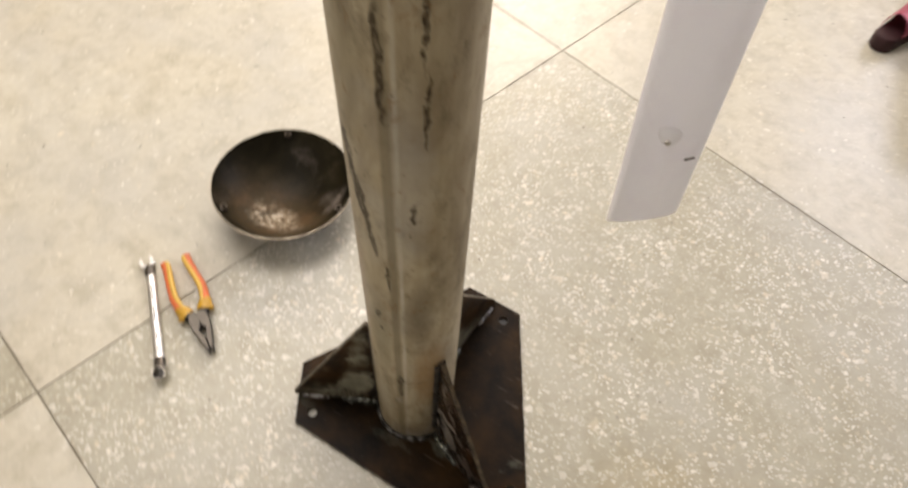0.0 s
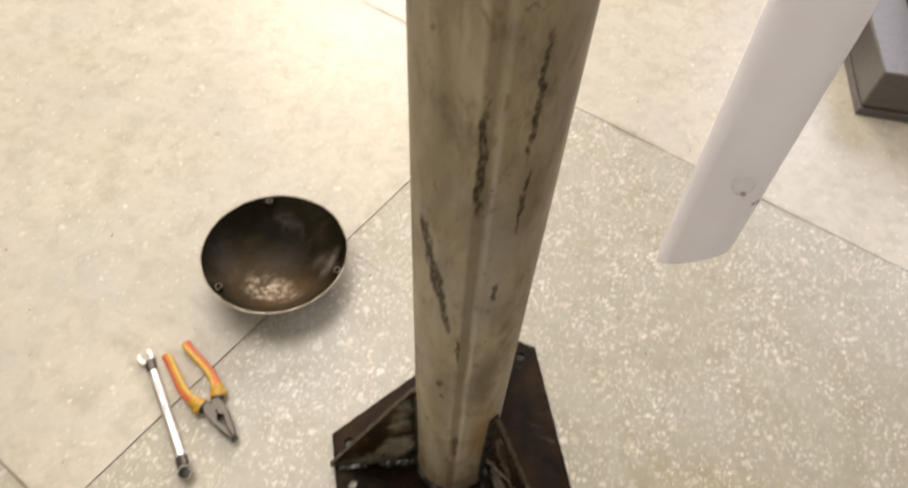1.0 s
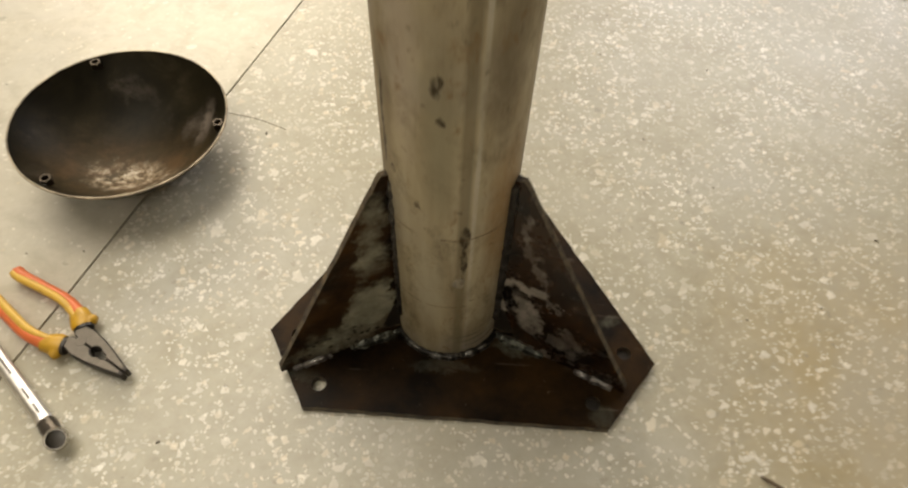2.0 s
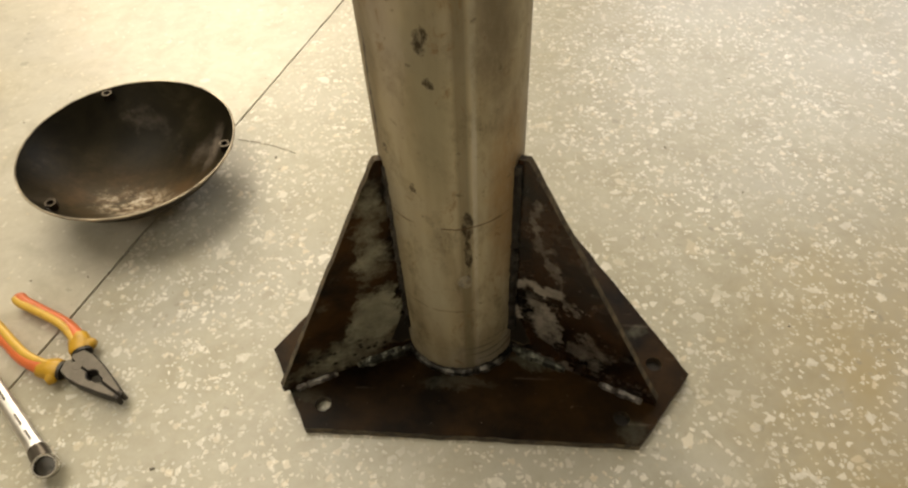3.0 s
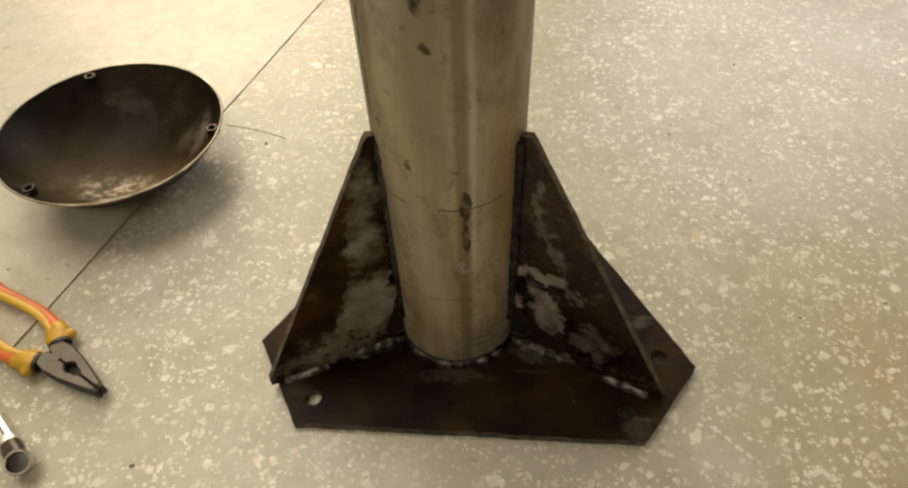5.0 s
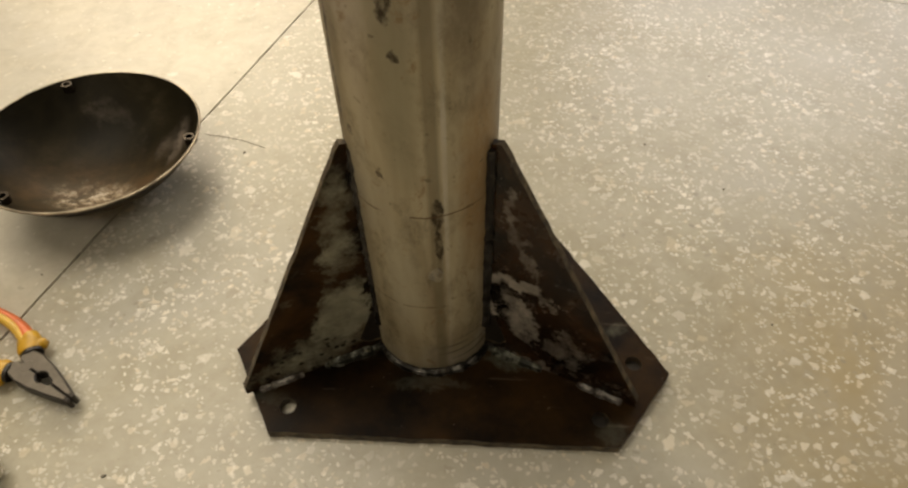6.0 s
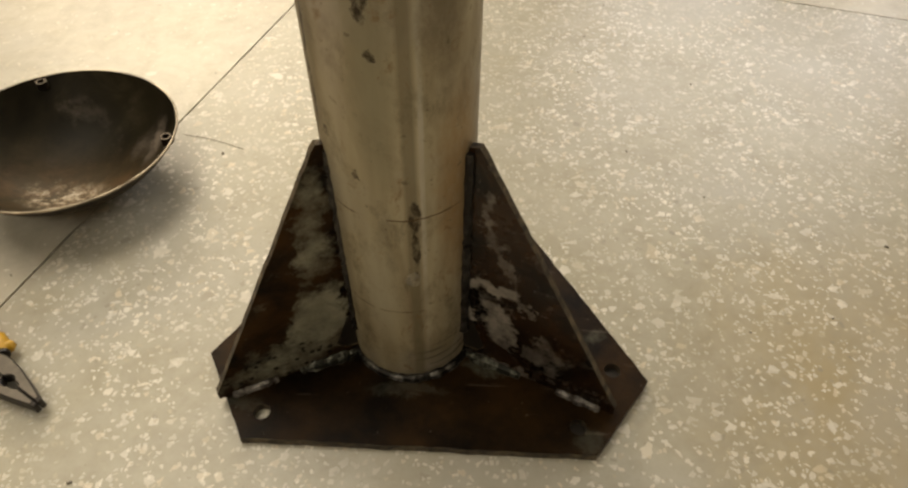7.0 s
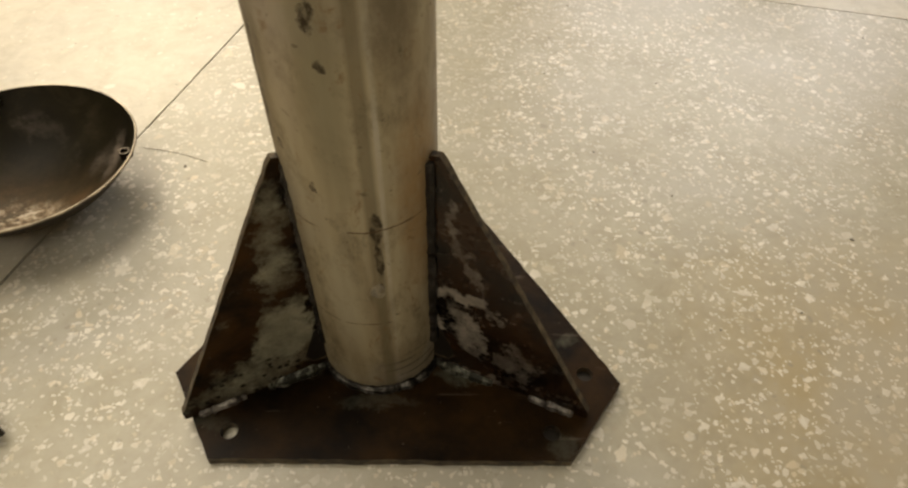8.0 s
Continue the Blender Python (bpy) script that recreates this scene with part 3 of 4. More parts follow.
def smooth_path(points, n):
    """Points on a smooth curve through the given ones."""
    pts = [Vector(p) for p in points]
    pts = [pts[0] * 2 - pts[1]] + pts + [pts[-1] * 2 - pts[-2]]
    out = []
    for i in range(1, len(pts) - 2):
        a, b, c, d = pts[i - 1:i + 3]
        for j in range(n):
            t = j / n
            out.append(0.5 * ((2 * b) + (c - a) * t + (2 * a - 5 * b + 4 * c - d) * t * t + (3 * b - a - 3 * c + d) * t ** 3))
    out.append(pts[-2])
    return out


def lathe(profile, sides=64):
    """Turns a profile of (radius, z) round the z axis."""
    bm = bmesh.new()
    rings = []
    for r, z in profile:
        if r < 1e-5:
            rings.append([bm.verts.new((0, 0, z))])
        else:
            rings.append([bm.verts.new((r * math.cos(a), r * math.sin(a), z)) for a in (2 * math.pi * k / sides for k in range(sides))])
    for a, b in zip(rings, rings[1:]):
        for k in range(sides):
            k2 = (k + 1) % sides
            if len(a) == 1 and len(b) > 1:
                bm.faces.new((a[0], b[k2], b[k]))
            elif len(b) == 1 and len(a) > 1:
                bm.faces.new((a[k], a[k2], b[0]))
            elif len(a) > 1:
                bm.faces.new((a[k], a[k2], b[k2], b[k]))
    return bm


def circle(x, y, r, n=18):
    return [(x + r * math.cos(2 * math.pi * k / n), y + r * math.sin(2 * math.pi * k / n)) for k in range(n)]


# ---- the room's shell, unseen and added to close it, square with the floor's slabs ----
SLAB, SLAB_LONG = 1.25, 1.264
CROSS = Vector((-0.183, 0.916))
TURN = -15.2
ROOM = pose(CROSS.x, CROSS.y, 0, 0, 0, TURN)
SIDE, END = 3 * SLAB, 3 * SLAB_LONG


def wall(name, x0, y0, x1, y1):
    tagged(part(name, box(x0, y0, -0.1, x1, y1, CEILING), M_WALL, m=ROOM), "unseen plain cream plastered wall added to close the room", "wall", kind="structure")


wall("wall_north", -SIDE, END, SIDE, END + 0.2)
wall("wall_south", -SIDE, -END - 0.2, SIDE, -END)
wall("wall_west", -SIDE - 0.2, -END - 0.2, -SIDE, END + 0.2)
wall("wall_east", SIDE, -END - 0.2, SIDE + 0.2, END + 0.2)
tagged(part("ceiling", box(-SIDE - 0.2, -END - 0.2, CEILING, SIDE + 0.2, END + 0.2, CEILING + 0.15), M_CEILING, m=ROOM), "unseen plain white plastered ceiling added above the room", "ceiling", kind="structure")


# ---- the steel post ----
PIPE_R = 0.0574
SEAT_R = 0.057
PIPE_AT, PIPE_LEAN = Vector((-0.0012, 0.0015)), Vector((-0.0016, -0.0047))
PLATE_T = 0.0095
PLATE_C = Vector((0.0137, 0.0206))
HALF, INNER, HOLE_X, HOLE_IN = 0.1573, 0.1490, 0.1434, 0.0288


def turned(p, k):
    a = k * 2 * math.pi / 3
    return Vector((p[0] * math.cos(a) - p[1] * math.sin(a), p[0] * math.sin(a) + p[1] * math.cos(a))) + PLATE_C


def steel_post():
    post = empty("steel_post")
    tagged(post, "bare steel pipe post welded on a dark three-cornered base plate", "post")
    # base plate: a triangle with cut corners and two bolt holes at each corner
    outline = []
    for k in range(3):
        outline += [turned((-HALF, -INNER), k), turned((HALF, -INNER), k)]
    outline[0] += Vector((0.0010, 0.0030))
    outline[1] += Vector((0.0010, 0.0025))
    outline[2] += Vector((0.0055, -0.0075))
    spots = [turned((s * HOLE_X, -INNER + HOLE_IN), k) for k in range(3) for s in (-1, 1)]
    spots[2] += Vector((0.0045, 0.0045))
    holes = [circle(*p, 0.0078) for p in spots]
    bm = prism(rough_loop(outline, 0.008, 0.0011, 4), 0.0, PLATE_T, holes)
    for f in bm.faces:
        if abs(f.normal.z) < 0.5 or abs(f.calc_center_median().z - PLATE_T / 2) < PLATE_T * 0.3:
            f.material_index = 1
    plate = part("base_plate", bm, (M_PLATE, M_EDGE), post, "dark brown mill-scaled base plate with six bolt holes")
    for p in spots[1:]:  # dark discs paint the shade into all holes but one
        part("hole_shade", prism(circle(*p, 0.0076, 14), 0.0, 0.0022), M_GAP_SHADE, plate, "black disc standing in for a bolt hole's shade")
    # pipe
    top = 2.3
    bm = lathe([(PIPE_R - 0.004, PLATE_T), (PIPE_R, PLATE_T)] + [(PIPE_R, PLATE_T + (top - PLATE_T) * i / 12) for i in range(1, 13)] + [(PIPE_R - 0.004, top), (PIPE_R - 0.004, PLATE_T)], 72)
    for v in bm.verts:  # it stands a little out of plumb
        v.co.xy += PIPE_AT + PIPE_LEAN * v.co.z
    part("pipe", bm, M_PIPE, post, "grey-brown bare steel pipe with a weld seam and oil marks", smooth=True)
    # gussets stand on the plate and point at the middles of the cut corners
    ends = [(turned((-HALF, -INNER), 0) + turned((HALF, -INNER), 2)) / 2, (turned((HALF, -INNER), 0) + turned((-HALF, -INNER), 1)) / 2, (turned((HALF, -INNER), 1) + turned((-HALF, -INNER), 2)) / 2]
    for i, (end, mat, over) in enumerate(zip(ends, (M_GUSSET_DUSTY, M_GUSSET_OIL_GLINTS, M_GUSSET_DUSTY), (0.004, -0.006, -0.003))):
        reach = end.length + over
        ang = math.atan2(end.y, end.x)
        zt, thick = PLATE_T, 0.0062
        notch = 0.030
        prof = [(SEAT_R - 0.001, zt), (reach, zt), (reach, zt + 0.010), (reach - 0.004, zt + 0.016), (SEAT_R + 0.011, 0.262), (SEAT_R + 0.007, 0.268), (SEAT_R - 0.001, 0.266),
                (SEAT_R - 0.001, zt + 0.062), (SEAT_R + 0.008, zt + 0.056), (SEAT_R + 0.021, zt + 0.022), (SEAT_R + 0.014, zt + 0.012), (SEAT_R - 0.001, zt + 0.010)]
        bm = prism(rough_loop(prof, 0.010, 0.0010, 11 + i), -thick / 2, thick / 2)
        for f in bm.faces:
            if abs(f.calc_center_median().z) < thick * 0.3:
                f.material_index = 1
        m = Matrix.Rotation(ang, 4, "Z") @ Matrix.Rotation(math.pi / 2, 4, "X")
        g = part("gusset", bm, (mat, M_EDGE), post, "triangular stiffener plate with oil, weld dust and painted highlights", m=m)
        # thin black plug paints the dark that lies behind the notch
        slag = prism(rough_loop([(SEAT_R - 0.001, zt + 0.008), (SEAT_R + 0.023, zt + 0.012), (SEAT_R + 0.011, zt + 0.060), (SEAT_R - 0.001, zt + 0.066)], 0.006, 0.001, 3 + i), -0.0012, 0.0012)
        part("notch_shade", slag, M_GAP_SHADE, g, "black plug standing in for the inner notch's shade")
        # fillets: two runs along the plate, two up the pipe
        across = Vector((-math.sin(ang), math.cos(ang), 0))
        out = Vector((math.cos(ang), math.sin(ang), 0))
        for s in (-1, 1):
            for r0, r1, rad in ((reach - 0.055, reach - 0.012, 0.0046), (SEAT_R + 0.004, SEAT_R + notch + 0.030, 0.0062)):
                k = 16
                path = [out * (r0 + (r1 - r0) * j / k) + across * s * (thick / 2 + 0.001) + Vector((0, 0, zt + 0.001)) for j in range(k + 1)]
                part("weld_bead", sweep(path, [rad * (0.55 + 0.45 * math.sin(math.pi * j / k) ** 0.4) for j in range(k + 1)], 8, ripple=0.5, seed=i * 7 + s + r0 * 50), M_WELD if r0 > 0.1 else M_WELD_DUSTY, post, "bright rippled weld bead" if r0 > 0.1 else "grey dust-covered weld bead", smooth=True)
            k = 40
            path = [out * (SEAT_R - 0.0005) + across * s * (thick / 2 + 0.0008) + Vector((0, 0, 0.05 + (0.262 - 0.05) * j / k)) for j in range(k + 1)]
            part("weld_bead", sweep(path, 0.0046, 8, ripple=0.4, seed=30 + i * 5 + s), M_WELD_DARK, post, "dark slag-covered weld bead", smooth=True)
    # ring weld round the pipe's foot
    k = 120
    ring = [(math.cos(2 * math.pi * j / k) * (PIPE_R + 0.001), math.sin(2 * math.pi * j / k) * (PIPE_R + 0.001), PLATE_T + 0.001) for j in range(k + 1)]
    part("weld_bead", sweep(ring, 0.0044, 8, ripple=0.5, seed=5, cap=False), M_WELD_RING, post, "bright rippled weld bead", smooth=True)
    return post


steel_post()


# ---- the steel bowl with its three nuts ----
def hexagon_nut(size, height, bore):
    return prism(circle(0, 0, size, 6), 0, height, (circle(0, 0, bore, 14),))


def steel_bowl():
    bowl = empty("steel_bowl", pose(-0.4290, 0.2056, 0.0))
    tagged(bowl, "shallow round blackened steel bowl with three nuts inside its rim", "bowl")
    rim_r, deep, wall_t = 0.1294, 0.070, 0.0022
    rad = (rim_r ** 2 + deep ** 2) / (2 * deep)
    outer = []
    top = math.asin(rim_r / rad)
    for j in range(25):
        a = top * j / 24
        outer.append((rad * math.sin(a), rad - rad * math.cos(a) + 0.0))
    inner = [(max(0.0, r - wall_t * math.sin(top * j / 24)), z + wall_t * math.cos(top * j / 24)) for j, (r, z) in enumerate(outer)]
    inner = [(r if j else 0.0, z) for j, (r, z) in enumerate(inner)]
    tilt = Matrix.Rotation(radians(1.9), 4, "Y")
    part("dish", lathe(outer + [(rim_r - 0.0005, deep + 0.0012)] + inner[::-1], 96), M_BOWL, bowl, "", True, tilt)
    part("rim", lathe([(rim_r - 0.0020, deep - 0.0004), (rim_r - 0.0018, deep + 0.0015), (rim_r + 0.0002, deep + 0.0015), (rim_r + 0.0006, deep + 0.0004), (rim_r + 0.0003, deep - 0.0008), (rim_r - 0.0020, deep - 0.0004)], 96), M_RIM, bowl, "worn bright rim edge", True, tilt)
    for a, inset in ((242, 0.0155), (4, 0.0100), (125, 0.0100)):
        m = tilt @ Matrix.Rotation(radians(a), 4, "Z") @ pose(rim_r - inset, 0, deep - inset * 0.9)
        part("nut", hexagon_nut(0.0072, 0.0095, 0.0042), M_NUT, bowl, "small hexagon nut welded inside the rim", False, m)
        part("weld_bead", sweep([(rim_r - inset + 0.0055, y, deep - inset * 0.9 + 0.0035) for y in (-0.005, -0.002, 0.002, 0.005)], [0.002, 0.003, 0.003, 0.002], 7), M_WELD_DARK, bowl, "", True, tilt @ Matrix.Rotation(radians(a), 4, "Z"))
    return bowl


steel_bowl()


# ---- pliers and spanner ----
def pliers():
    """Combination pliers; own axis: jaws towards +x, handles towards -x."""
    tool = empty("pliers", pose(-0.388, -0.0745, 0.0, 0, 0, -29))
    tagged(tool, "open combination pliers with orange and yellow handle grips", "pliers")
    for s in (1, -1):
        half = [(0.062, 0.0003), (0.062, 0.0050), (0.044, 0.0098), (0.02, 0.0150), (0.002, 0.0168), (-0.012, 0.0150), (-0.019, 0.0085), (-0.012, 0.0003), (0.0155, 0.0003), (0.0170, 0.0030), (0.0205, 0.0052), (0.0250, 0.0052), (0.0285, 0.0030), (0.034, 0.0028), (0.037, 0.0003)]
        bm = bevel(prism([(x, y * s) for x, y in half], 0.006, 0.0185), 0.0014, 1, 40)
        bm.normal_update()
        for f in bm.faces:
            if f.normal.z > 0.9 or f.calc_center_median().z > 0.0183:
                f.material_index = 1
        jaw = part("jaw", bm, (M_JAW, M_JAW_FACE), tool, "worn dark forged steel jaw with a ground grey face")
        part("jaw_tip", bevel(box(0.0605, min(0.0003 * s, 0.0052 * s), 0.0058, 0.0665, max(0.0003 * s, 0.0052 * s), 0.0182), 0.0012, 1), M_JAW, jaw, "blackened jaw tip")
        line = [(-0.012, 0.010 * s), (-0.030, 0.020 * s), (-0.060, 0.0255 * s), (-0.095, 0.0225 * s), (-0.126, 0.0185 * s), (-0.137, 0.0200 * s)]
        path = smooth_path([(x, y, 0.0125) for x, y in line], 6)
        handle = part("handle", sweep(path[:8], 0.0062, 10), M_JAW, tool, "steel handle shank", True)
        k = 6
        grip = path[k - 2:]
        last = len(grip) - 1
        part("grip", sweep(grip, [0.0088 - 0.0022 * math.sin(math.pi * min(1, j / last * 1.1)) - 0.0018 * max(0, j / last - 0.75) * 4 for j in range(last + 1)], 14, (1.0, 0.95)), M_ORANGE, handle, "orange plastic handle grip", True)
        inlay = [p + Vector((0, -s * 0.0040, 0.0040)) for p in grip[1:-1]]
        part("grip_inlay", sweep(inlay, [0.0038 + 0.0010 * math.sin(math.pi * j / (len(inlay) - 1)) for j in range(len(inlay))], 10), M_YELLOW, handle, "pale yellow upper grip strip", True)
        g, d = path[k - 2], (path[k] - path[k - 3]).normalized()
        part("guard", sweep([g - d * 0.009, g - d * 0.004, g + d * 0.006, g + d * 0.014], [0.0100, 0.0112, 0.0100, 0.0084], 16, (1.12, 0.85)), M_GUARD, handle, "dirty yellow grip guard", True)
        out = Vector((0.15, s, 0)).normalized()
        part("guard_lip", sweep([g + out * 0.006 - d * 0.006, g + out * 0.012 - d * 0.007, g + out * 0.0155 - d * 0.006], [0.0066, 0.0062, 0.0035], 12, (1.0, 1.05)), M_GUARD, handle, "worn guard lip", True)
        # the gap's shade, put in as a black band
        part("guard_gap", sweep([g - d * 0.0125, g - d * 0.0085], [0.0092, 0.0095], 14, (1.12, 0.85)), M_GAP_SHADE, handle, "black band for the shaded gap behind the guard", True)
    part("rivet", bevel(prism(circle(0, 0, 0.0062, 20), 0.005, 0.0188), 0.0004, 1, 40), M_JAW_FACE, tool, "", True)
    return tool


pliers()


def spanner():
    """Combination spanner: ring end at +x, open end at -x."""
    a, b = Vector((-0.371, -0.180)), Vector((-0.545, -0.036))
    mid, d = (a + b) / 2, (a - b)
    half = d.length / 2
    tool = empty("spanner", pose(mid.x, mid.y, 0.0, 0, 0, math.degrees(math.atan2(d.y, d.x))))
    tagged(tool, "bright chrome combination spanner lying on the floor", "spanner")
    z = 0.0085
    path = [(-half + 0.030, 0, z), (-half + 0.04, 0, z), (0, 0, z), (half - 0.045, 0, z), (half - 0.033, 0, z)]
    part("shank", sweep(path, [0.0082, 0.0078, 0.0076, 0.0078, 0.0082], 14, (1.0, 0.62)), M_CHROME, tool, "", True)
    part("collar", sweep([(half - 0.034, 0, z), (half - 0.030, 0, z)], [0.0092, 0.0090], 14, (1.0, 0.72)), M_CHROME, tool, "bright chrome collar", True)
    part("neck", sweep([(half - 0.031, 0, z), (half - 0.022, 0, z + 0.001), (half - 0.010, 0, z + 0.004)], [0.0086, 0.0096, 0.0088], 14, (1.0, 0.8)), M_NECK, tool, "dark chrome neck", True)
    part("neck", sweep([(-half + 0.008, 0, z), (-half + 0.018, 0, z), (-half + 0.031, 0, z)], [0.0098, 0.0092, 0.0080], 14, (1.0, 0.55)), M_NECK, tool, "dark chrome neck", True)
    # raised dark bars; the slots' shade is put into their colour
    for x0, x1 in ((-half + 0.052, -0.030), (-0.018, 0.012), (0.034, half - 0.062), (half - 0.055, half - 0.040)):
        part("recess", bevel(box(x0, -0.0002, z + 0.0028, x1, 0.0022, z + 0.00512), 0.0006, 1), M_CHROME_DARK, tool, "dark bar for the shade of a stamped slot")
    ring = lathe([(0.0082, 0.0), (0.0104, 0.0005), (0.0114, 0.003), (0.0114, 0.012), (0.0110, 0.0150), (0.0100, 0.0165), (0.0088, 0.0165), (0.0082, 0.015), (0.0082, 0.0)], 36)
    part("ring_end", ring, M_RING, tool, "chrome ring end", True, pose(half - 0.006, 0, 0.0085, 0, 30, 0))
    # dark lining paints the shade inside the bore
    part("ring_bore", lathe([(0.0, 0.0), (0.0082, 0.0), (0.0082, 0.0050), (0.0070, 0.0050), (0.0, 0.0022)], 24), M_CHROME_DARK, tool, "dark lining for the shade in the ring's bore", True, pose(half - 0.006, 0, 0.0085, 0, 30, 0))
    jaw = [(-0.004, 0.007), (-0.010, 0.0125), (-0.022, 0.0125), (-0.028, 0.0085), (-0.026, 0.0055), (-0.012, 0.0055), (-0.009, 0.0), (-0.012, -0.0055), (-0.026, -0.0055), (-0.028, -0.0085), (-0.022, -0.0125), (-0.010, -0.0125), (-0.004, -0.007)]
    part("open_end", bevel(prism(jaw, 0.004, 0.013), 0.001, 1, 40), M_CHROME, tool, "chrome open-jaw end", False, pose(-half + 0.016, 0, 0, 0, 0, 12))
    return tool


spanner()


# ---- white tube hanging from the ceiling ----
def white_tube():
    foot, lean = Vector((0.1927, 0.1036, 0.4764)), Vector((-0.0436, -0.0992, 1.0))
    axis = lean.normalized()
    head = foot + lean * ((CEILING - foot.z) / lean.z)
    tube = empty("white_tube", Matrix.Translation(foot) @ axis.to_track_quat("Z", "Y").to_matrix().to_4x4())
    tagged(tube, "smooth white painted tube hanging down, with one round screw head", "tube")
    length = (head - foot).length
    r = 0.0288
    bm = lathe([(r - 0.003, -0.005), (r - 0.001, -0.006), (r, -0.004), (r, 0.4), (r, 1.0), (r, length - 0.003), (r - 0.003, length - 0.003), (r - 0.003, -0.005)], 40)
    for v in bm.verts:  # the lower end is sawn off aslant
        if v.co.z < 0.1:
            v.co.z += 0.0605 + 0.90 * (0.93 * v.co.x + 0.36 * v.co.y) + 1.1 * (0.31 * v.co.x - 0.95 * v.co.y) + 0.005 + 0.18 * (0.685 * v.co.x + 0.723 * v.co.y)
    part("tube_wall", bm, M_WHITE_TUBE, tube, "", True)
    a = radians(-56)
    m = Matrix.Rotation(a, 4, "Z") @ pose(r - 0.001, 0, 0.210, 0, 90, 0)
    screw = part("screw_head", lathe([(0.0, 0.0090), (0.003, 0.0088), (0.0052, 0.0078), (0.0068, 0.0055), (0.0080, 0.0030), (0.0086, 0.001), (0.0086, -0.001), (0.0, -0.001)], 20), M_WHITE_TUBE, tube, "white painted domed screw head", True, m)
    part("screw_tip", lathe([(0.0, 0.0104), (0.0016, 0.0102), (0.0020, 0.0096), (0.0020, 0.0085), (0.0, 0.0085)], 14), M_RING, screw, "bare steel screw tip", True)
    part("saw_cut", bevel(box(-0.0010, -0.0050, -0.0008, 0.0010, 0.0050, 0.0008), 0.0005, 1), M_NUT, tube, "short dark saw cut in the wall", False, Matrix.Rotation(radians(-12), 4, "Z") @ pose(r - 0.0003, 0, 0.180, 0, 90, 0) @ Matrix.Rotation(radians(-14), 4, "Z"))
    return tube


white_tube()


# ---- grey machine foot and the slipper beside it ----
def machine_foot():
    unit = empty("machine_base", pose(0.592, 1.115, 0.0, 0, 0, 9))
    tagged(unit, "dark grey painted steel machine base standing on the floor", "machine")
    part("sole_plate", box(0, 0, 0.0, 0.52, 0.62, 0.022, 0.003), M_GREY_PAINT, unit)
    part("step_plate", box(0.002, 0.002, 0.027, 0.518, 0.618, 0.125, 0.005), M_GREY_PAINT, unit)
    # black strip stands in for the shade inside the slot
    part("gap_strip", box(0.008, 0.006, 0.020, 0.51, 0.61, 0.029), M_BLACK, unit, "black shadow gap strip")
    bm = prism([(0.10, 0.0), (0.46, 0.0), (0.46, 0.26), (0.26, 0.26)], 0.0, 0.34)
    part("housing", bevel(bm, 0.006, 2), M_BLACK, unit, "black sloping housing", m=pose(0, 0.16, 0.125) @ Matrix.Rotation(math.pi / 2, 4, "X") @ Matrix.Translation((0, 0, -0.34)))
    return unit


machine_foot()


def slipper():
    shoe = empty("slipper", pose(0.50, 1.48, 0.0, 0, 0, 68))
    tagged(shoe, "pink and dark maroon rubber slipper on the floor", "slipper")
    line = [(-0.12, 0.028), (-0.06, 0.030), (0.03, 0.040), (0.09, 0.044), (0.125, 0.030), (0.138, 0.0)]
    loop = line + [(x, -y) for x, y in line[-2::-1]] + [(-0.138, -0.012), (-0.138, 0.012)]
    part("sole", bevel(prism(loop, 0.0, 0.040), 0.006, 2, 30), M_MAROON, shoe, "dark maroon sole", True)
    bm = bmesh.new()
    rows = []
    for i in range(7):
        x = -0.10 + 0.21 * i / 6
        w = 0.041 - 0.012 * abs(i - 4) / 4
        rows.append([bm.verts.new((x, w * math.cos(a), 0.037 + 0.050 * (1 - 0.45 * i / 6) * math.sin(a))) for a in (math.pi * k / 12 for k in range(13))])
    for a, b in zip(rows, rows[1:]):
        for k in range(12):
            bm.faces.new((a[k], a[k + 1], b[k + 1], b[k]))
    bmesh.ops.solidify(bm, geom=bm.faces[:], thickness=0.004)
    part("strap", bm, M_PINK, shoe, "pink strap", True)
    return shoe


slipper()


# ---- small things on the floor ----
def twig():
    pts = [(0.322, -0.160, 0.0022), (0.336, -0.169, 0.0035), (0.352, -0.180, 0.003), (0.366, -0.196, 0.0028), (0.378, -0.212, 0.0022)]
    path = smooth_path(pts, 5)
    ob = part("twig", sweep(path, [0.0012 + 0.0014 * math.sin(math.pi * (j + 1) / (len(path) + 1)) for j in range(len(path))], 7, ripple=0.3), M_TWIG, smooth=True)
    tagged(ob, "short curved dark dry twig on the floor", "twig")


twig()


def grit():
    rng = random.Random(8)
    bm = bmesh.new()
    for _ in range(170):
        x, y = rng.uniform(-1.3, 1.2), rng.uniform(-0.55, 1.7)
        if x * x + y * y < 0.06 or (x + 0.425) ** 2 + (y - 0.2) ** 2 < 0.02:
            continue
        s = rng.uniform(0.0006, 0.0018)
        bmesh.ops.create_icosphere(bm, subdivisions=1, radius=s, matrix=pose(x, y, s * 0.45, 0, 0, rng.uniform(0, 360)) @ Matrix.Diagonal((rng.uniform(0.8, 2.2), 1, 0.6, 1)))
    tagged(part("floor_grit", bm, M_CRUMB), "scattered dark grit crumbs on the floor", "grit", kind="stuff")


grit()


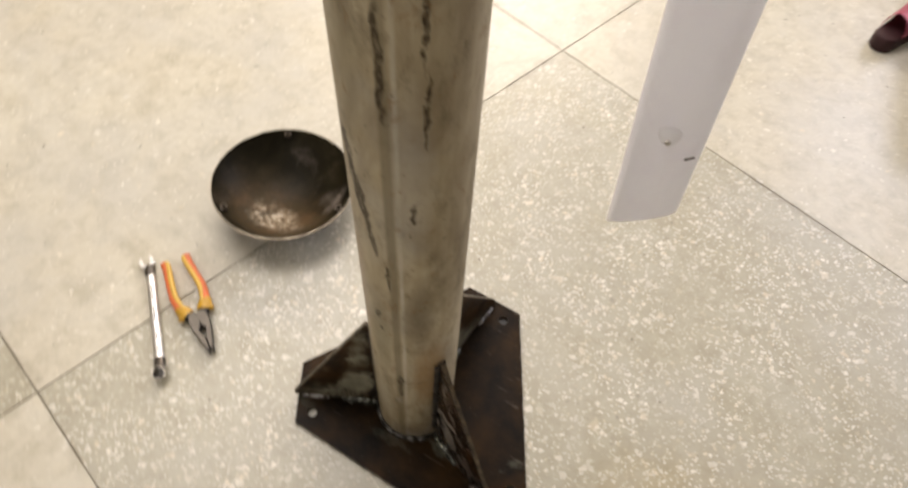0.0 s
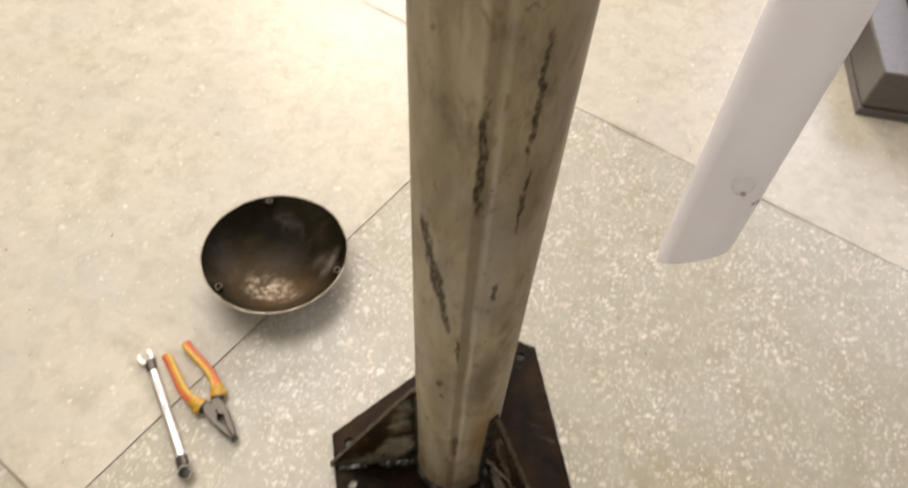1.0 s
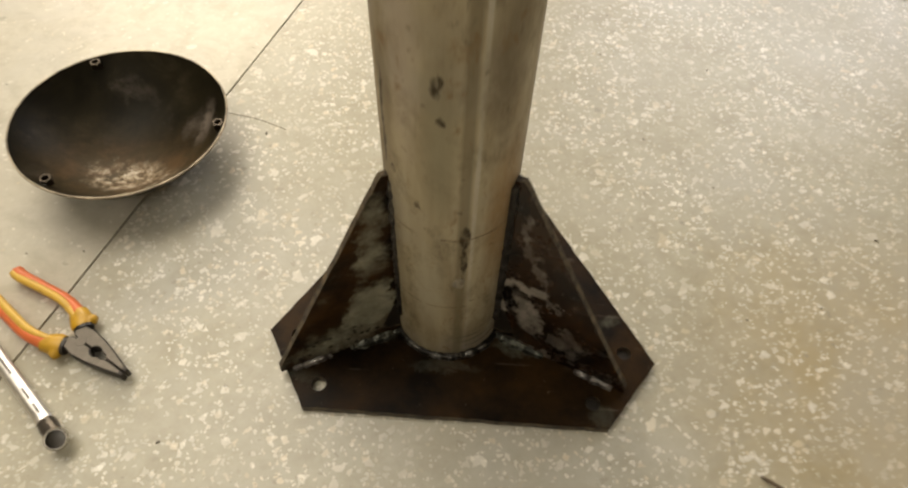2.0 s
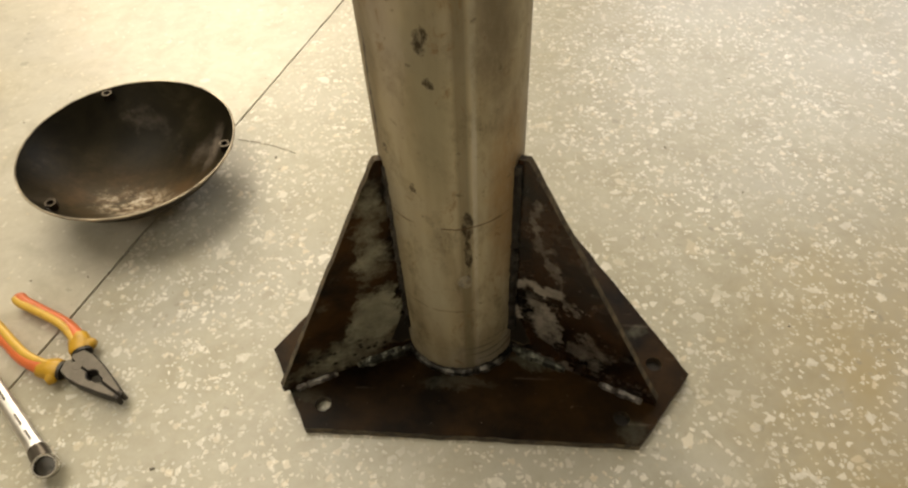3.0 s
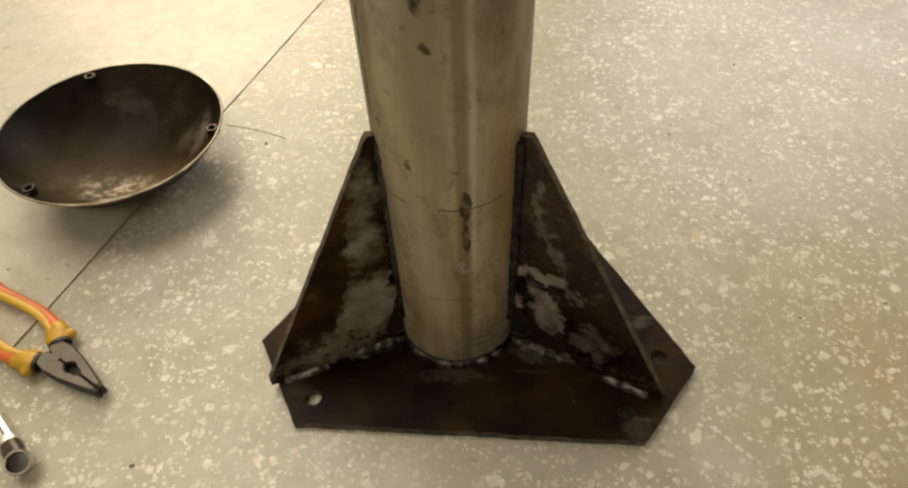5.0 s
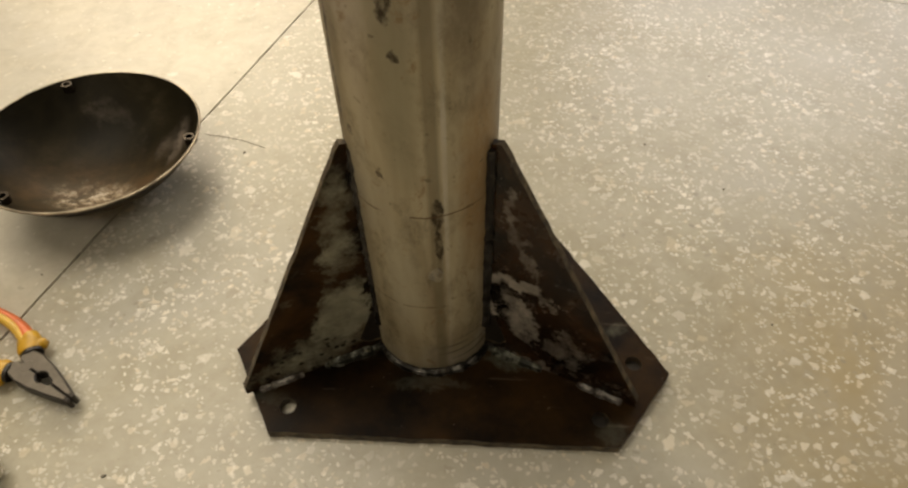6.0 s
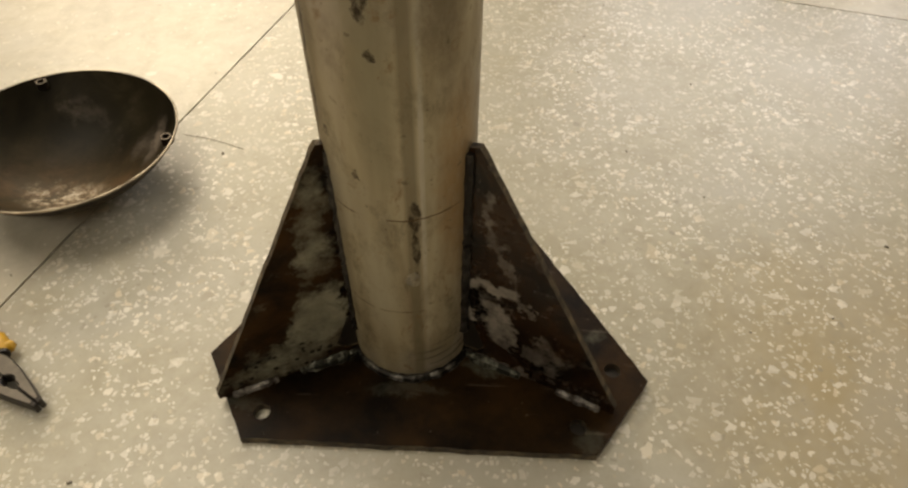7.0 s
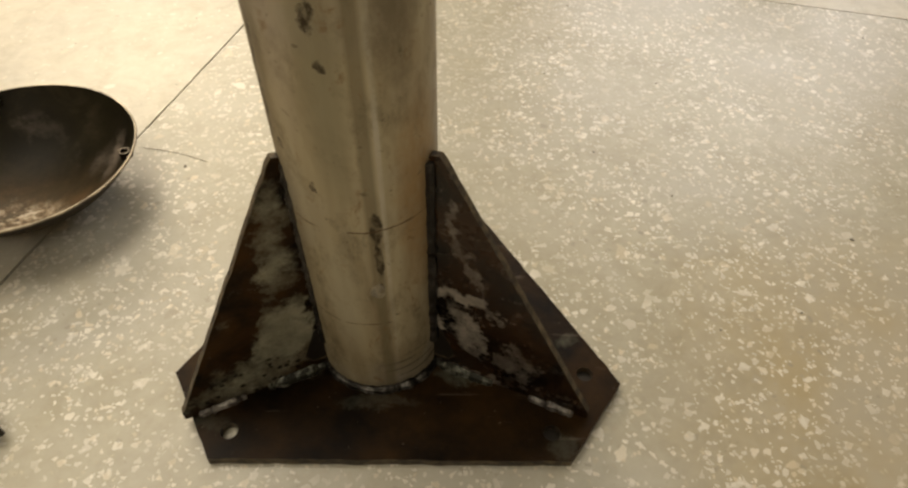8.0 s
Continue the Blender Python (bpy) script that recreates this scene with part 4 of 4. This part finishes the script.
def hair_wire():
    path = smooth_path([(-0.3330, 0.2980, 0.0006), (-0.2890, 0.2890, 0.0010), (-0.2450, 0.2725, 0.0006)], 8)
    tagged(part("thin_wire", sweep(path, 0.0003, 6), M_GROUT, smooth=True), "short thin dark wire clipping on the floor", "wire")


hair_wire()


# ---- housings and stems added round the unseen lamps ----
def light_housing(eye, target, sx, sy):
    unit = empty("unseen_lamp_housing", look(eye, target))
    tagged(unit, "unseen white housing and stems added round an area lamp", "light panel", group="light panels")
    for x0, y0, x1, y1 in ((-sx / 2 - 0.03, -sy / 2 - 0.03, sx / 2 + 0.03, -sy / 2), (-sx / 2 - 0.03, sy / 2, sx / 2 + 0.03, sy / 2 + 0.03), (-sx / 2 - 0.03, -sy / 2, -sx / 2, sy / 2), (sx / 2, -sy / 2, sx / 2 + 0.03, sy / 2)):
        part("frame", box(x0, y0, -0.01, x1, y1, 0.03), M_LAMP_FRAME, unit)
    part("back", box(-sx / 2, -sy / 2, 0.012, sx / 2, sy / 2, 0.03), M_LAMP_FRAME, unit)
    for side in (-0.4, 0.4):
        foot = unit.matrix_basis @ Vector((side * sx, 0, 0.025))
        part("stem", sweep([foot, (foot.x, foot.y, CEILING)], 0.006, 8), M_LAMP_FRAME, unit, m=unit.matrix_basis.inverted())


for eye, target, sx, sy, *_ in LAMPS:
    light_housing(eye, target, sx, sy)


# ---- the floor: cast slabs with open joints ----
bed = tagged(part("floor", box(-SIDE, -END, -0.12, SIDE, END, -0.0035), M_GROUT, m=ROOM), "worn terrazzo floor of large cast slabs with dark joints", "floor", kind="structure")


def slab_mesh(seed):
    """One slab: top flush with the floor, its edges chipped by wear."""
    h, k, joint = SLAB / 2, SLAB_LONG / 2, 0.0014
    loop = rough_loop([(-h + joint, -k + joint), (h - joint, -k + joint), (h - joint, k - joint), (-h + joint, k - joint)], 0.025, 0.0012, seed)
    bm = prism(loop, -0.06, 0.0)
    me = bpy.data.meshes.new("slab")
    bmesh.ops.recalc_face_normals(bm, faces=bm.faces)
    bm.to_mesh(me)
    bm.free()
    return me


shapes = [(slab_mesh(21 + i), slab_mesh(51 + i)) for i in range(3)]
for pair in shapes:
    pair[0].materials.append(M_TERRAZZO)
    pair[1].materials.append(M_TERRAZZO_PALE)
for i in range(-3, 3):
    for j in range(-3, 3):
        chipped = (i >= 0 and j == -1) or (i + j) % 5 == 2
        ob = new("slab", shapes[(i + 2 * j) % 3][0 if chipped else 1])
        ob.parent = bed
        ob.matrix_basis = pose((i + 0.5) * SLAB - 0.003, (j + 0.5) * SLAB_LONG, 0)
